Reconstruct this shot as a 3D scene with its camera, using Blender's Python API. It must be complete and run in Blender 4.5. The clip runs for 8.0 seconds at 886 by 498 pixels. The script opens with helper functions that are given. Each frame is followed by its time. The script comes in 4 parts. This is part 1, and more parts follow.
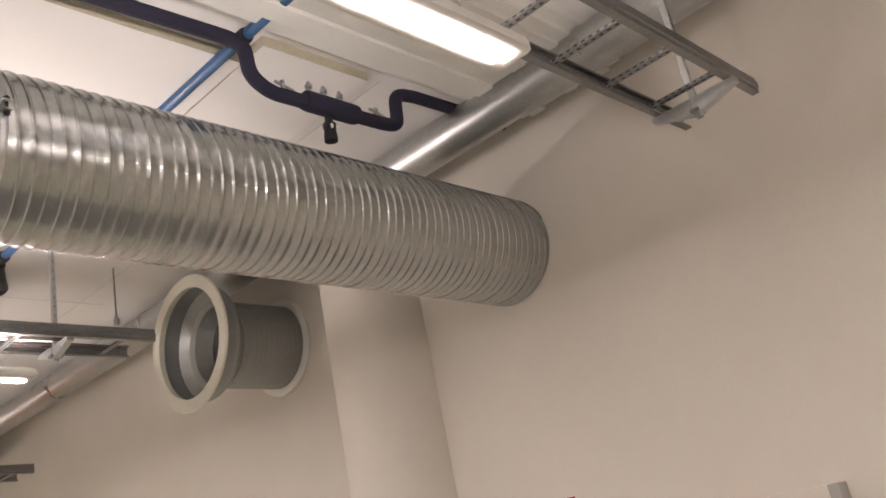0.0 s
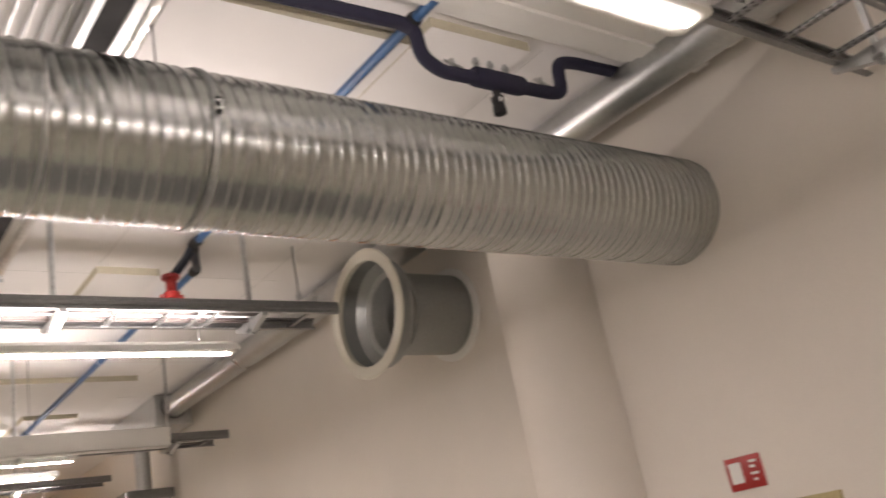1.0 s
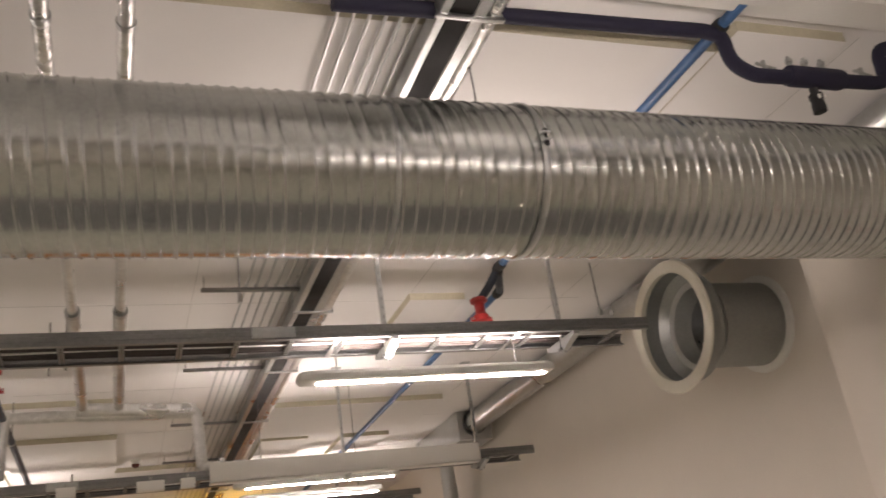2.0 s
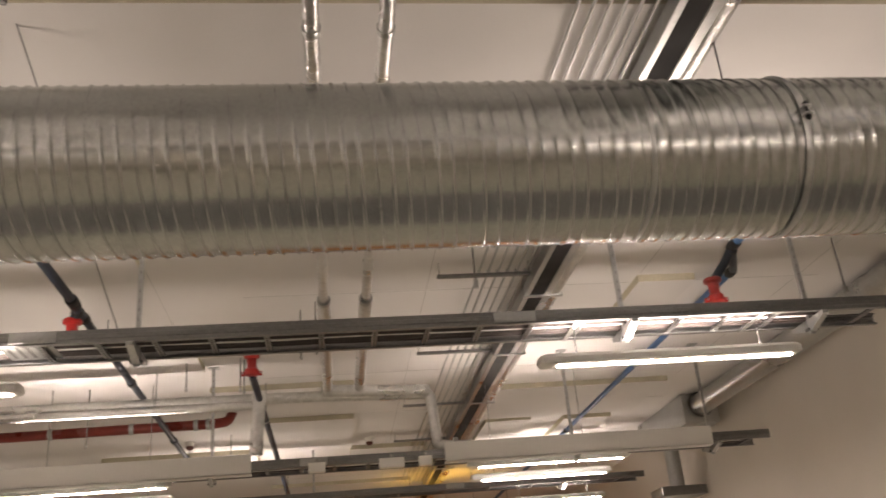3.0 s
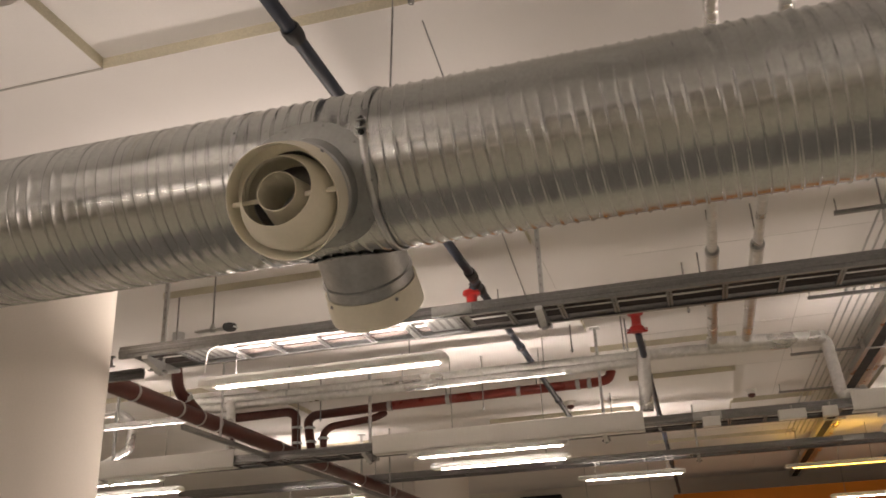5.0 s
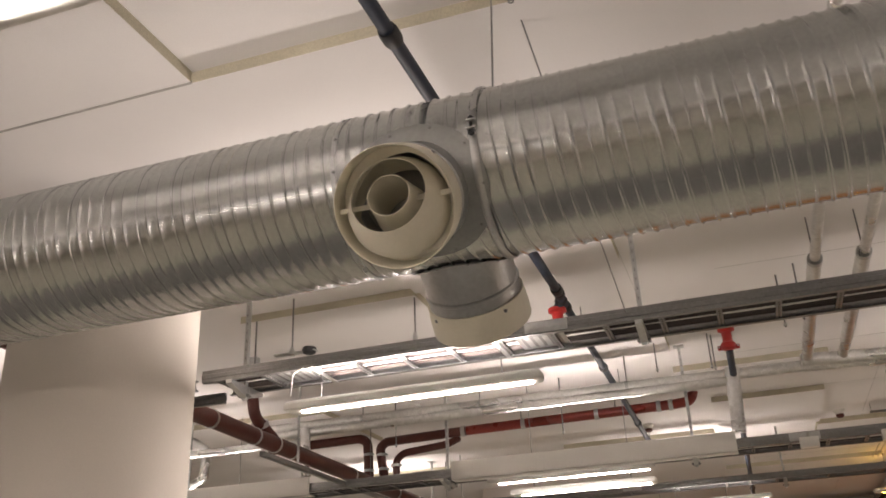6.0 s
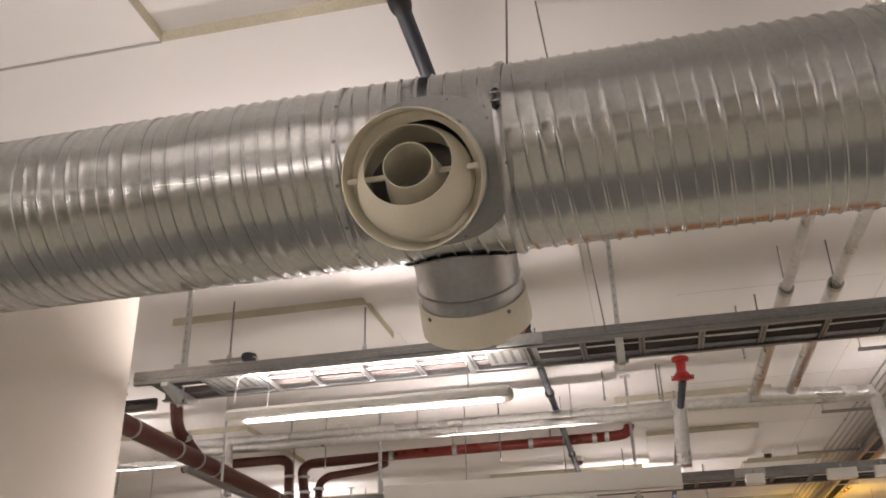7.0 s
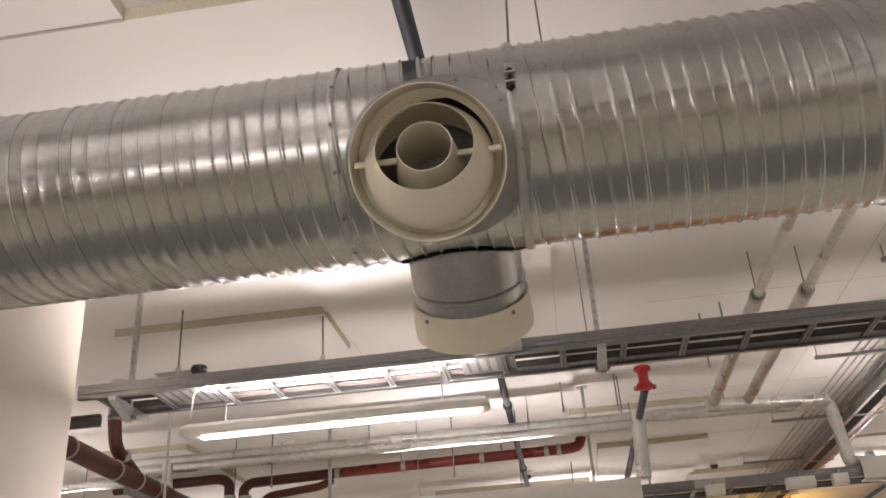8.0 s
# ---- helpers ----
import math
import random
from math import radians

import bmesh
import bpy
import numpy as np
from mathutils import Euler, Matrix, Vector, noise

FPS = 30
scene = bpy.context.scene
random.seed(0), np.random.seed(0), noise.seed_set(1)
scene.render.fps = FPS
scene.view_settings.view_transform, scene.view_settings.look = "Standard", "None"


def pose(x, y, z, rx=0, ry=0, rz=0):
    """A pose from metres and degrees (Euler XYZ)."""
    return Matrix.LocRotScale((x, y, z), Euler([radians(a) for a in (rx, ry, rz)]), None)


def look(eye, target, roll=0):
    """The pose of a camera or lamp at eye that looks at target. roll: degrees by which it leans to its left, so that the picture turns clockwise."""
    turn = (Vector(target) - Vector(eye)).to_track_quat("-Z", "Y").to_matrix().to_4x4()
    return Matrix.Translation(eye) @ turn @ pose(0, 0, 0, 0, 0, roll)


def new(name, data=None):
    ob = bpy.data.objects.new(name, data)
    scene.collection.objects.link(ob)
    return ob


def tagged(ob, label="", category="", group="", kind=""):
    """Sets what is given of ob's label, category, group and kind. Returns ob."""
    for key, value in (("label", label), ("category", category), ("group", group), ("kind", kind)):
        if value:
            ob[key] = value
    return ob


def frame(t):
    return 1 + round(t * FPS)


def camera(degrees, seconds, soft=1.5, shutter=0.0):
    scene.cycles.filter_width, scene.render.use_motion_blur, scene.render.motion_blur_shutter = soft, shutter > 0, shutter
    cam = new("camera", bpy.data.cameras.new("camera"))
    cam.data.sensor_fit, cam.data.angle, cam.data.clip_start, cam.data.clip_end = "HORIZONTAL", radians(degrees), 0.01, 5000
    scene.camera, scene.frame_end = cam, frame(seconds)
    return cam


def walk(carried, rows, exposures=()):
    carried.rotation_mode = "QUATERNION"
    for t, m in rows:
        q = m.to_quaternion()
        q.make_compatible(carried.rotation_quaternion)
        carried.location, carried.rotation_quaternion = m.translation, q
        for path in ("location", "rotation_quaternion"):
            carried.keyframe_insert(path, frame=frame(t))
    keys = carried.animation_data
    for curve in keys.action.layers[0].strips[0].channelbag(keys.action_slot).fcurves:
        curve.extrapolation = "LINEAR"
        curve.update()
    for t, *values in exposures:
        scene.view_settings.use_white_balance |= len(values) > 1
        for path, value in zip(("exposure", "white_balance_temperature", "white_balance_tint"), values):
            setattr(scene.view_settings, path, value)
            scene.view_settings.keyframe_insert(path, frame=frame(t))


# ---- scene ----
cam = camera(52.63, 8.0, 1.6, 0.25)
PATH = [
    (0, (0.039, -0.097, 1.605), (1.466, 1.128, 2.286), -11.60),
    (0.5, (-0.055, -0.133, 1.613), (1.387, 1.110, 2.227), -13.52),
    (1, (-0.194, -0.094, 1.606), (1.005, 1.362, 2.271), -11.23),
    (1.5, (-0.381, -0.074, 1.642), (0.515, 1.555, 2.376), -9.81),
    (1.7, (-0.411, -0.048, 1.655), (0.403, 1.613, 2.415), -9.52),
    (2.8, (-0.689, -0.025, 1.708), (-0.347, 1.779, 2.501), -5.95),
    (3, (-0.715, -0.059, 1.686), (-0.456, 1.757, 2.481), -5.20),
    (3.3, (-0.772, -0.068, 1.686), (-0.667, 1.764, 2.481), -4.34),
    (3.5, (-0.824, -0.077, 1.688), (-0.801, 1.761, 2.476), -4.18),
    (4, (-0.947, -0.080, 1.695), (-1.148, 1.747, 2.483), -3.96),
    (4.5, (-1.038, -0.055, 1.711), (-1.392, 1.755, 2.486), -2.81),
    (5, (-1.086, -0.070, 1.703), (-1.557, 1.720, 2.460), -2.56),
    (5.2, (-1.114, -0.067, 1.695), (-1.619, 1.721, 2.436), -2.33),
    (6.3, (-1.504, 0.153, 1.729), (-2.077, 1.873, 2.574), -2.55),
    (6.5, (-1.584, 0.213, 1.732), (-2.114, 1.945, 2.581), -1.88),
    (7, (-1.824, 0.358, 1.747), (-2.197, 2.119, 2.619), -1.61),
    (7.5, (-2.048, 0.475, 1.790), (-2.267, 2.253, 2.679), -4.20),
    (8, (-2.129, 0.567, 1.807), (-2.337, 2.343, 2.704), -3.82),
]
U = 0.80   # metres to one unit of the plan
walk(cam, [(t, look(Vector(eye) * U, Vector(target) * U, roll)) for t, eye, target, roll in PATH],
     [(0, 0.14, 6300, 10), (0.5, 0.10, 6300, 10), (1.5, -0.2, 6400, 10), (3, -0.55, 6900, 10), (3.5, -0.6, 7000, 10), (5, -0.58, 6850, 10), (6.5, -0.32, 6350, 10), (8, -0.22, 6250, 10)])

# ---- light ----
world = bpy.data.worlds.new("world")
scene.world = world
world.use_nodes = True
world.node_tree.nodes["Background"].inputs[0].default_value = (0.9, 0.85, 0.8, 1)
world.node_tree.nodes["Background"].inputs[1].default_value = 0.02
TUBE = 175.0     # light given off by the lamp tubes
SLOT = 85.0      # light given off by the slots on top
SKEW = 0.0       # lean of the cross lines off the square


# ---- materials ----
def material(name, base, rough=0.5, metal=0.0, bump=0.0, size=30.0, vary=0.12, stains=0.1, stain_size=1.5, emit=None, power=0.0, coat=0.0, island=0.0, wear=1.0):
    m = bpy.data.materials.new(name)
    m.use_nodes = True
    nt = m.node_tree
    nodes, links = nt.nodes, nt.links
    b = nodes["Principled BSDF"]
    b.inputs["Roughness"].default_value = rough
    b.inputs["Metallic"].default_value = metal
    b.inputs["Coat Weight"].default_value = coat
    co = nodes.new("ShaderNodeTexCoord")
    geo = nodes.new("ShaderNodeNewGeometry")
    fine = nodes.new("ShaderNodeTexNoise")
    fine.inputs["Scale"].default_value = size
    fine.inputs["Detail"].default_value = 6
    wide = nodes.new("ShaderNodeTexNoise")
    wide.inputs["Scale"].default_value = stain_size
    wide.inputs["Detail"].default_value = 5
    links.new(geo.outputs["Position"], fine.inputs["Vector"])
    links.new(geo.outputs["Position"], wide.inputs["Vector"])
    a = nodes.new("ShaderNodeMapRange")
    a.inputs["From Min"].default_value, a.inputs["From Max"].default_value = 0.3, 0.7
    a.inputs["To Min"].default_value, a.inputs["To Max"].default_value = 1 - vary, 1 + vary
    links.new(fine.outputs["Fac"], a.inputs["Value"])
    c = nodes.new("ShaderNodeMapRange")
    c.inputs["From Min"].default_value, c.inputs["From Max"].default_value = 0.3, 0.7
    c.inputs["To Min"].default_value, c.inputs["To Max"].default_value = 1 - stains, 1 + stains * 0.4
    links.new(wide.outputs["Fac"], c.inputs["Value"])
    mul = nodes.new("ShaderNodeMath")
    mul.operation = "MULTIPLY"
    links.new(a.outputs[0], mul.inputs[0])
    links.new(c.outputs[0], mul.inputs[1])
    fac = mul.outputs[0]
    if island:
        isl = nodes.new("ShaderNodeMapRange")
        isl.inputs["To Min"].default_value, isl.inputs["To Max"].default_value = 1 - island, 1 + island
        links.new(geo.outputs["Random Per Island"], isl.inputs["Value"])
        m2 = nodes.new("ShaderNodeMath")
        m2.operation = "MULTIPLY"
        links.new(fac, m2.inputs[0])
        links.new(isl.outputs[0], m2.inputs[1])
        fac = m2.outputs[0]
    col = nodes.new("ShaderNodeMix")
    col.data_type = "RGBA"
    col.blend_type = "MULTIPLY"
    col.inputs[0].default_value = 1.0
    col.inputs[6].default_value = (*base, 1)
    links.new(fac, col.inputs[7])
    links.new(col.outputs[2], b.inputs["Base Color"])
    r = nodes.new("ShaderNodeMapRange")
    r.inputs["From Min"].default_value, r.inputs["From Max"].default_value = 0.3, 0.7
    r.inputs["To Min"].default_value, r.inputs["To Max"].default_value = max(0.02, rough - 0.08 * wear), min(1, rough + 0.1 * wear)
    links.new(wide.outputs["Fac"], r.inputs["Value"])
    links.new(r.outputs[0], b.inputs["Roughness"])
    if bump:
        bu = nodes.new("ShaderNodeBump")
        bu.inputs["Strength"].default_value = bump
        bu.inputs["Distance"].default_value = 0.004
        links.new(fine.outputs["Fac"], bu.inputs["Height"])
        links.new(bu.outputs[0], b.inputs["Normal"])
    if emit:
        b.inputs["Emission Color"].default_value = (*emit, 1)
        b.inputs["Emission Strength"].default_value = power
    return m


def zinc_material(name, base, rough, cell=45.0, flake=0.12, dent=0.25, wear=1.0, crease=7.0):
    """Galvanised sheet: crystalline spangle, faint streaks, shallow dents."""
    m = material(name, base, rough, 1.0, 0.0, 60.0, 0.05, 0.14 * wear, 2.5, wear=wear)
    nodes, links = m.node_tree.nodes, m.node_tree.links
    b = nodes["Principled BSDF"]
    geo = nodes["Geometry"]
    vor = nodes.new("ShaderNodeTexVoronoi")
    vor.inputs["Scale"].default_value = cell
    links.new(geo.outputs["Position"], vor.inputs["Vector"])
    gray = nodes.new("ShaderNodeRGBToBW")
    links.new(vor.outputs["Color"], gray.inputs[0])
    rng = nodes.new("ShaderNodeMapRange")
    rng.inputs["To Min"].default_value, rng.inputs["To Max"].default_value = 1 - flake, 1 + flake
    links.new(gray.outputs[0], rng.inputs["Value"])
    old = b.inputs["Base Color"].links[0].from_socket
    mix = nodes.new("ShaderNodeMix")
    mix.data_type = "RGBA"
    mix.blend_type = "MULTIPLY"
    mix.inputs[0].default_value = 1.0
    links.new(old, mix.inputs[6])
    links.new(rng.outputs[0], mix.inputs[7])
    links.new(mix.outputs[2], b.inputs["Base Color"])
    no = nodes.new("ShaderNodeTexNoise")
    no.inputs["Scale"].default_value = crease
    no.inputs["Detail"].default_value = 3.0
    links.new(geo.outputs["Position"], no.inputs["Vector"])
    bu = nodes.new("ShaderNodeBump")
    bu.inputs["Strength"].default_value = dent
    bu.inputs["Distance"].default_value = 0.012
    links.new(no.outputs["Fac"], bu.inputs["Height"])
    links.new(bu.outputs[0], b.inputs["Normal"])
    return m


M_WALL = material("painted_plaster", (0.76, 0.71, 0.65), 0.75, 0, 0.12, 140, 0.02, 0.05, 1.2)
M_CEIL = material("ceiling_board", (0.80, 0.78, 0.77), 0.85, 0, 0.12, 220, 0.025, 0.06, 1.0, island=0.03)
M_EDGE = material("mineral_wool_edge", (0.58, 0.54, 0.42), 0.95, 0, 0.5, 180, 0.12, 0.15, 4)
M_FLOOR = material("grey_concrete", (0.45, 0.43, 0.36), 0.55, 0, 0.2, 60, 0.08, 0.2, 0.8)
M_DARKFLOOR = material("dark_floor_strip", (0.18, 0.18, 0.17), 0.5, 0, 0.2, 60, 0.1, 0.25, 0.9)
M_DUCT = zinc_material("spiral_duct_zinc", (0.475, 0.49, 0.48), 0.235, 110, 0.06, 0.01, 0.25)
M_ZINC = zinc_material("galvanised_steel", (0.52, 0.53, 0.53), 0.33, 60, 0.05, 0.05)
M_TRAY = zinc_material("tray_steel", (0.27, 0.27, 0.27), 0.36, 80, 0.08, 0.05)
M_GREYDUCT = material("grey_coated_sheet", (0.33, 0.34, 0.33), 0.45, 0.6, 0.05, 60, 0.06, 0.12, 3)
M_FOIL = zinc_material("foil_jacket", (0.72, 0.72, 0.71), 0.30, 30, 0.10, 0.75, crease=24.0)
M_CREAM = material("cream_plastic", (0.80, 0.76, 0.63), 0.42, 0, 0.04, 90, 0.02, 0.05, 3)
M_RIM = material("off_white_enamel", (0.70, 0.67, 0.58), 0.4, 0, 0.04, 90, 0.02, 0.06, 3)
M_BLUE = material("blue_paint", (0.045, 0.12, 0.27), 0.4, 0, 0.08, 60, 0.1, 0.2, 4)
M_DARKPIPE = material("dark_blue_grey_paint", (0.016, 0.025, 0.046), 0.5, 0, 0.08, 60, 0.1, 0.2, 4)
M_NAVY = material("navy_foam_insulation", (0.018, 0.017, 0.04), 0.8, 0, 0.3, 120, 0.1, 0.15, 5)
M_RED = material("red_enamel", (0.38, 0.022, 0.02), 0.35, 0, 0.05, 60, 0.08, 0.15, 4)
M_BROWN = material("red_brown_cast_iron", (0.095, 0.024, 0.018), 0.42, 0, 0.12, 70, 0.1, 0.2, 3)
M_REDPIPE = material("red_pipe_paint", (0.22, 0.028, 0.02), 0.3, 0, 0.06, 60, 0.08, 0.15, 3)
M_WHITE = material("white_enamel", (0.80, 0.79, 0.76), 0.4, 0, 0.03, 90, 0.015, 0.04, 3)
M_BLACK = material("black_rubber", (0.02, 0.02, 0.022), 0.6, 0, 0.1, 90, 0.1, 0.15, 4)
# near-black, paints the shade inside the open trunking
M_GAP = material("trunk_gap_shade", (0.008, 0.007, 0.007), 0.8, 0, 0.0, 90, 0.15, 0.2, 6)
M_CABLE = material("dark_cable", (0.03, 0.022, 0.02), 0.55, 0, 0.1, 90, 0.15, 0.2, 6)
M_WCABLE = material("white_cable", (0.75, 0.74, 0.72), 0.5, 0, 0.05, 90, 0.03, 0.05, 4)
M_TUBE = material("lamp_tube_lit", (0.9, 0.9, 0.88), 0.4, emit=(1.0, 0.86, 0.785), power=TUBE)
M_UPTUBE = material("upper_tube_lit", (0.9, 0.9, 0.88), 0.4, emit=(1.0, 0.86, 0.785), power=SLOT * 2.0)
M_SLOT = material("upper_slot_lit", (0.9, 0.9, 0.88), 0.4, emit=(1.0, 0.86, 0.785), power=SLOT)
M_ORANGE = material("orange_paint", (0.70, 0.24, 0.015), 0.6, 0, 0.08, 90, 0.03, 0.08, 1)
M_AMBER = material("amber_lamp_tube_lit", (0.9, 0.6, 0.2), 0.4, emit=(1.0, 0.55, 0.08), power=22.0)
M_WOOD = material("pale_wood_strip", (0.5, 0.42, 0.22), 0.6, 0, 0.1, 60, 0.08, 0.1, 5)
M_GREYBOX = material("grey_plastic", (0.42, 0.41, 0.39), 0.5, 0, 0.05, 80, 0.03, 0.06, 3)


# ---- building blocks ----
def part(name, bm, mat, parent=None, label="", smooth=True):
    me = bpy.data.meshes.new(name)
    bmesh.ops.scale(bm, vec=(U, U, U), verts=bm.verts[:])
    bmesh.ops.recalc_face_normals(bm, faces=bm.faces[:])
    bm.to_mesh(me)
    bm.free()
    for q in mat if isinstance(mat, (list, tuple)) else [mat]:
        me.materials.append(q)
    if smooth:
        me.shade_smooth()
        me.set_sharp_from_angle(angle=radians(35))
    ob = new(name, me)
    if parent:
        ob.parent = parent
        ob.matrix_parent_inverse = parent.matrix_world.inverted() if parent.parent is None else Matrix()
    if label:
        ob["label"] = label
    return ob


def thing(name, label, category, group="", kind=""):
    ob = new(name)
    ob.empty_display_size = 0.1
    return tagged(ob, label, category, group, kind)


def box(bm, lo, hi, bevel=0.0, mi=0):
    lo, hi = Vector(lo), Vector(hi)
    r = bmesh.ops.create_cube(bm, size=1, matrix=Matrix.Translation((lo + hi) / 2) @ Matrix.Diagonal((*(hi - lo), 1)))
    faces = {f for v in r["verts"] for f in v.link_faces}
    for f in faces:
        f.material_index = mi
    if bevel:
        bmesh.ops.bevel(bm, geom=list({e for f in faces for e in f.edges}), offset=bevel, segments=2, affect="EDGES", profile=0.6)
    return bm


def obox(bm, p, q, width, height, bevel=0.0):
    """A bar from p to q with a level width and a height."""
    p, q = Vector(p), Vector(q)
    d = (q - p).normalized()
    up = Vector((0, 0, 1)) if abs(d.z) < 0.9 else Vector((1, 0, 0))
    side = d.cross(up).normalized()
    up = side.cross(d)
    vs = [bm.verts.new(e + side * (a * width / 2) + up * (b * height / 2)) for e in (p, q) for a, b in ((-1, -1), (1, -1), (1, 1), (-1, 1))]
    fs = [(0, 1, 2, 3), (7, 6, 5, 4)] + [(i, i + 4, (i + 1) % 4 + 4, (i + 1) % 4) for i in range(4)]
    faces = [bm.faces.new([vs[k] for k in f]) for f in fs]
    if bevel:
        bmesh.ops.bevel(bm, geom=list({e for f in faces for e in f.edges}), offset=bevel, segments=1, affect="EDGES")
    return bm


def basis(d):
    d = Vector(d).normalized()
    up = Vector((0, 0, 1)) if abs(d.z) < 0.95 else Vector((0, 1, 0))
    a = up.cross(d).normalized()
    return a, d.cross(a)


def lathe(bm, base, d, profile, n=32, close=False):
    """Turned form: profile rows (distance along d, radius)."""
    d = Vector(d).normalized()
    a, b = basis(d)
    rings = []
    for s, r in profile:
        c = Vector(base) + d * s
        rings.append([bm.verts.new(c + (a * math.cos(2 * math.pi * k / n) + b * math.sin(2 * math.pi * k / n)) * max(r, 1e-4)) for k in range(n)])
    for r0, r1 in zip(rings, rings[1:] + ([rings[0]] if close else [])):
        for k in range(n):
            bm.faces.new((r0[k], r0[(k + 1) % n], r1[(k + 1) % n], r1[k]))
    return rings


def rod(bm, p, q, r, n=12):
    p, q = Vector(p), Vector(q)
    rings = lathe(bm, p, q - p, [(0, r), ((q - p).length, r)], n)
    bm.faces.new(rings[0][::-1])
    bm.faces.new(rings[-1])
    return bm


def rounded(points, bend, steps=6):
    pts = [Vector(p) for p in points]
    out = [pts[0]]
    for a, b, c in zip(pts, pts[1:], pts[2:]):
        u, v = (a - b).normalized(), (c - b).normalized()
        k = min(bend, (a - b).length * 0.45, (c - b).length * 0.45)
        for i in range(steps + 1):
            t = i / steps
            out.append((b + u * k) * (1 - t) ** 2 + b * 2 * t * (1 - t) + (b + v * k) * t * t)
    return out + [pts[-1]]


def hose(bm, points, r, n=14, bend=0.08, wobble=0.0, caps=True):
    """A pipe swept along points with rounded elbows."""
    pts = rounded(points, bend) if bend else [Vector(p) for p in points]
    d0 = (pts[1] - pts[0]).normalized()
    a, _ = basis(d0)
    rings = []
    for i, p in enumerate(pts):
        d = (pts[min(i + 1, len(pts) - 1)] - pts[max(i - 1, 0)]).normalized()
        a = (a - d * a.dot(d)).normalized()
        b = d.cross(a)
        q = r * (1 + wobble * random.uniform(-1, 1))
        rings.append([bm.verts.new(p + (a * math.cos(2 * math.pi * k / n) + b * math.sin(2 * math.pi * k / n)) * q) for k in range(n)])
    for r0, r1 in zip(rings, rings[1:]):
        for k in range(n):
            bm.faces.new((r0[k], r0[(k + 1) % n], r1[(k + 1) % n], r1[k]))
    if caps:
        bm.faces.new(rings[0][::-1])
        bm.faces.new(rings[-1])
    return bm


def along_y(x0, y):
    return x0 + SKEW * y


def B():
    return bmesh.new()


# ---- the room ----
CEIL = 4.362
FLOOR = -0.40
WX = 4.46            # the duct wall, at y = 0


def slab(name, lo, hi, mat, label, category):
    return tagged(part(name, box(B(), lo, hi), mat, None, "", False), label, category, kind="structure")


# unseen dark strip, added so the duct mirrors a dark band low down
slab("floor_strip", (-13, 1.4, FLOOR - 0.05), (4.46, 4.6, FLOOR + 0.004), M_DARKFLOOR, "unseen dark grey floor strip, added for the dark band mirrored in the duct", "floor strip")
slab("floor", (-13, -7, FLOOR - 0.2), (5.5, 25, FLOOR), M_FLOOR, "bare grey concrete floor of the plant hall", "floor")
bm = B()
vs = [bm.verts.new(p) for z in (FLOOR - 0.2, CEIL + 0.2) for p in ((WX, -7, z), (WX, 25, z), (WX + 0.3, 25, z), (WX + 0.3, -7, z))]
for f in ((0, 1, 2, 3), (7, 6, 5, 4), (0, 4, 5, 1), (1, 5, 6, 2), (2, 6, 7, 3), (3, 7, 4, 0)):
    bm.faces.new([vs[k] for k in f])
tagged(part("wall_east", bm, M_WALL, None, "", False), "smooth beige-white painted plaster wall", "wall", kind="structure")
slab("wall_west", (-13.2, -7, FLOOR - 0.2), (-13, 25, CEIL + 0.2), M_WALL, "plain off-white painted side wall", "wall")
slab("wall_south", (-13, -7.2, FLOOR - 0.2), (4.46, -7, CEIL + 0.2), M_WALL, "plain off-white painted wall", "wall")
slab("wall_north", (-13, 21.5, FLOOR - 0.2), (4.46, 21.7, CEIL + 0.2), M_WALL, "off-white end wall of the hall", "wall")

# ceiling: soffit with insulation boards of which the raw edges show
bm = B()
box(bm, (-13, -7, CEIL), (4.46, 25, CEIL + 0.2))
BOARDS = [(-9.0, -3.65, -6.5, 3.15), (-9.0, 2.54, 3.157, 5.66), (2.55, 3.26, 2.97, 4.5), (-3.66, -2.05, 5.663, 6.26), (1.89, 2.39, 6.74, 8.0), (-5.25, -3.68, 6.29, 7.06),
          (-5.2, -1.95, 7.75, 8.78), (1.15, 3.30, 10.08, 11.6), (-1.71, -0.44, 11.1, 12.9), (-0.46, 0.615, 13.05, 14.7), (1.34, 1.955, 11.75, 13.1),
          (2.44, 3.10, 11.85, 13.1), (-2.0, -0.46, 9.55, 10.3), (-3.9, -1.8, 12.9, 14.2), (-9.2, -6.0, 9.4, 11.2), (-8, -5.0, 13.6, 15.6), (-1.8, 0.6, 16.0, 17.5)]
for x0, x1, y0, y1 in BOARDS:
    n0 = len(bm.faces)
    box(bm, (x0, y0, CEIL - 0.062), (x1, y1, CEIL + 0.01))
    bm.faces.ensure_lookup_table()
    for f in bm.faces[n0:]:
        f.normal_update()
        f.material_index = 1 if abs(f.normal.z) < 0.5 else 0
# hairline joints between the plain boards
for y in (6.9, 9.3, 11.1, 13.0, 15.5, 18):
    box(bm, (-1.4, y, CEIL - 0.0015), (3.6, y + 0.003, CEIL + 0.01), mi=2)
for x, y0, y1 in ((-2.05, 5.66, 7.75), (0.1, 5.67, 20), (1.9, 5.67, 6.7), (3.4, 3, 10), (-3.65, 7.06, 7.75)):
    box(bm, (x, y0, CEIL - 0.0015), (x + 0.003, y1, CEIL + 0.01), mi=2)
box(bm, (-9.0, 3.148, CEIL - 0.066), (-3.65, 3.160, CEIL - 0.05), mi=2)
tagged(part("ceiling", bm, [M_CEIL, M_EDGE, M_GREYBOX], None, "", False), "white board ceiling with raw yellowish board edges", "ceiling", kind="structure")

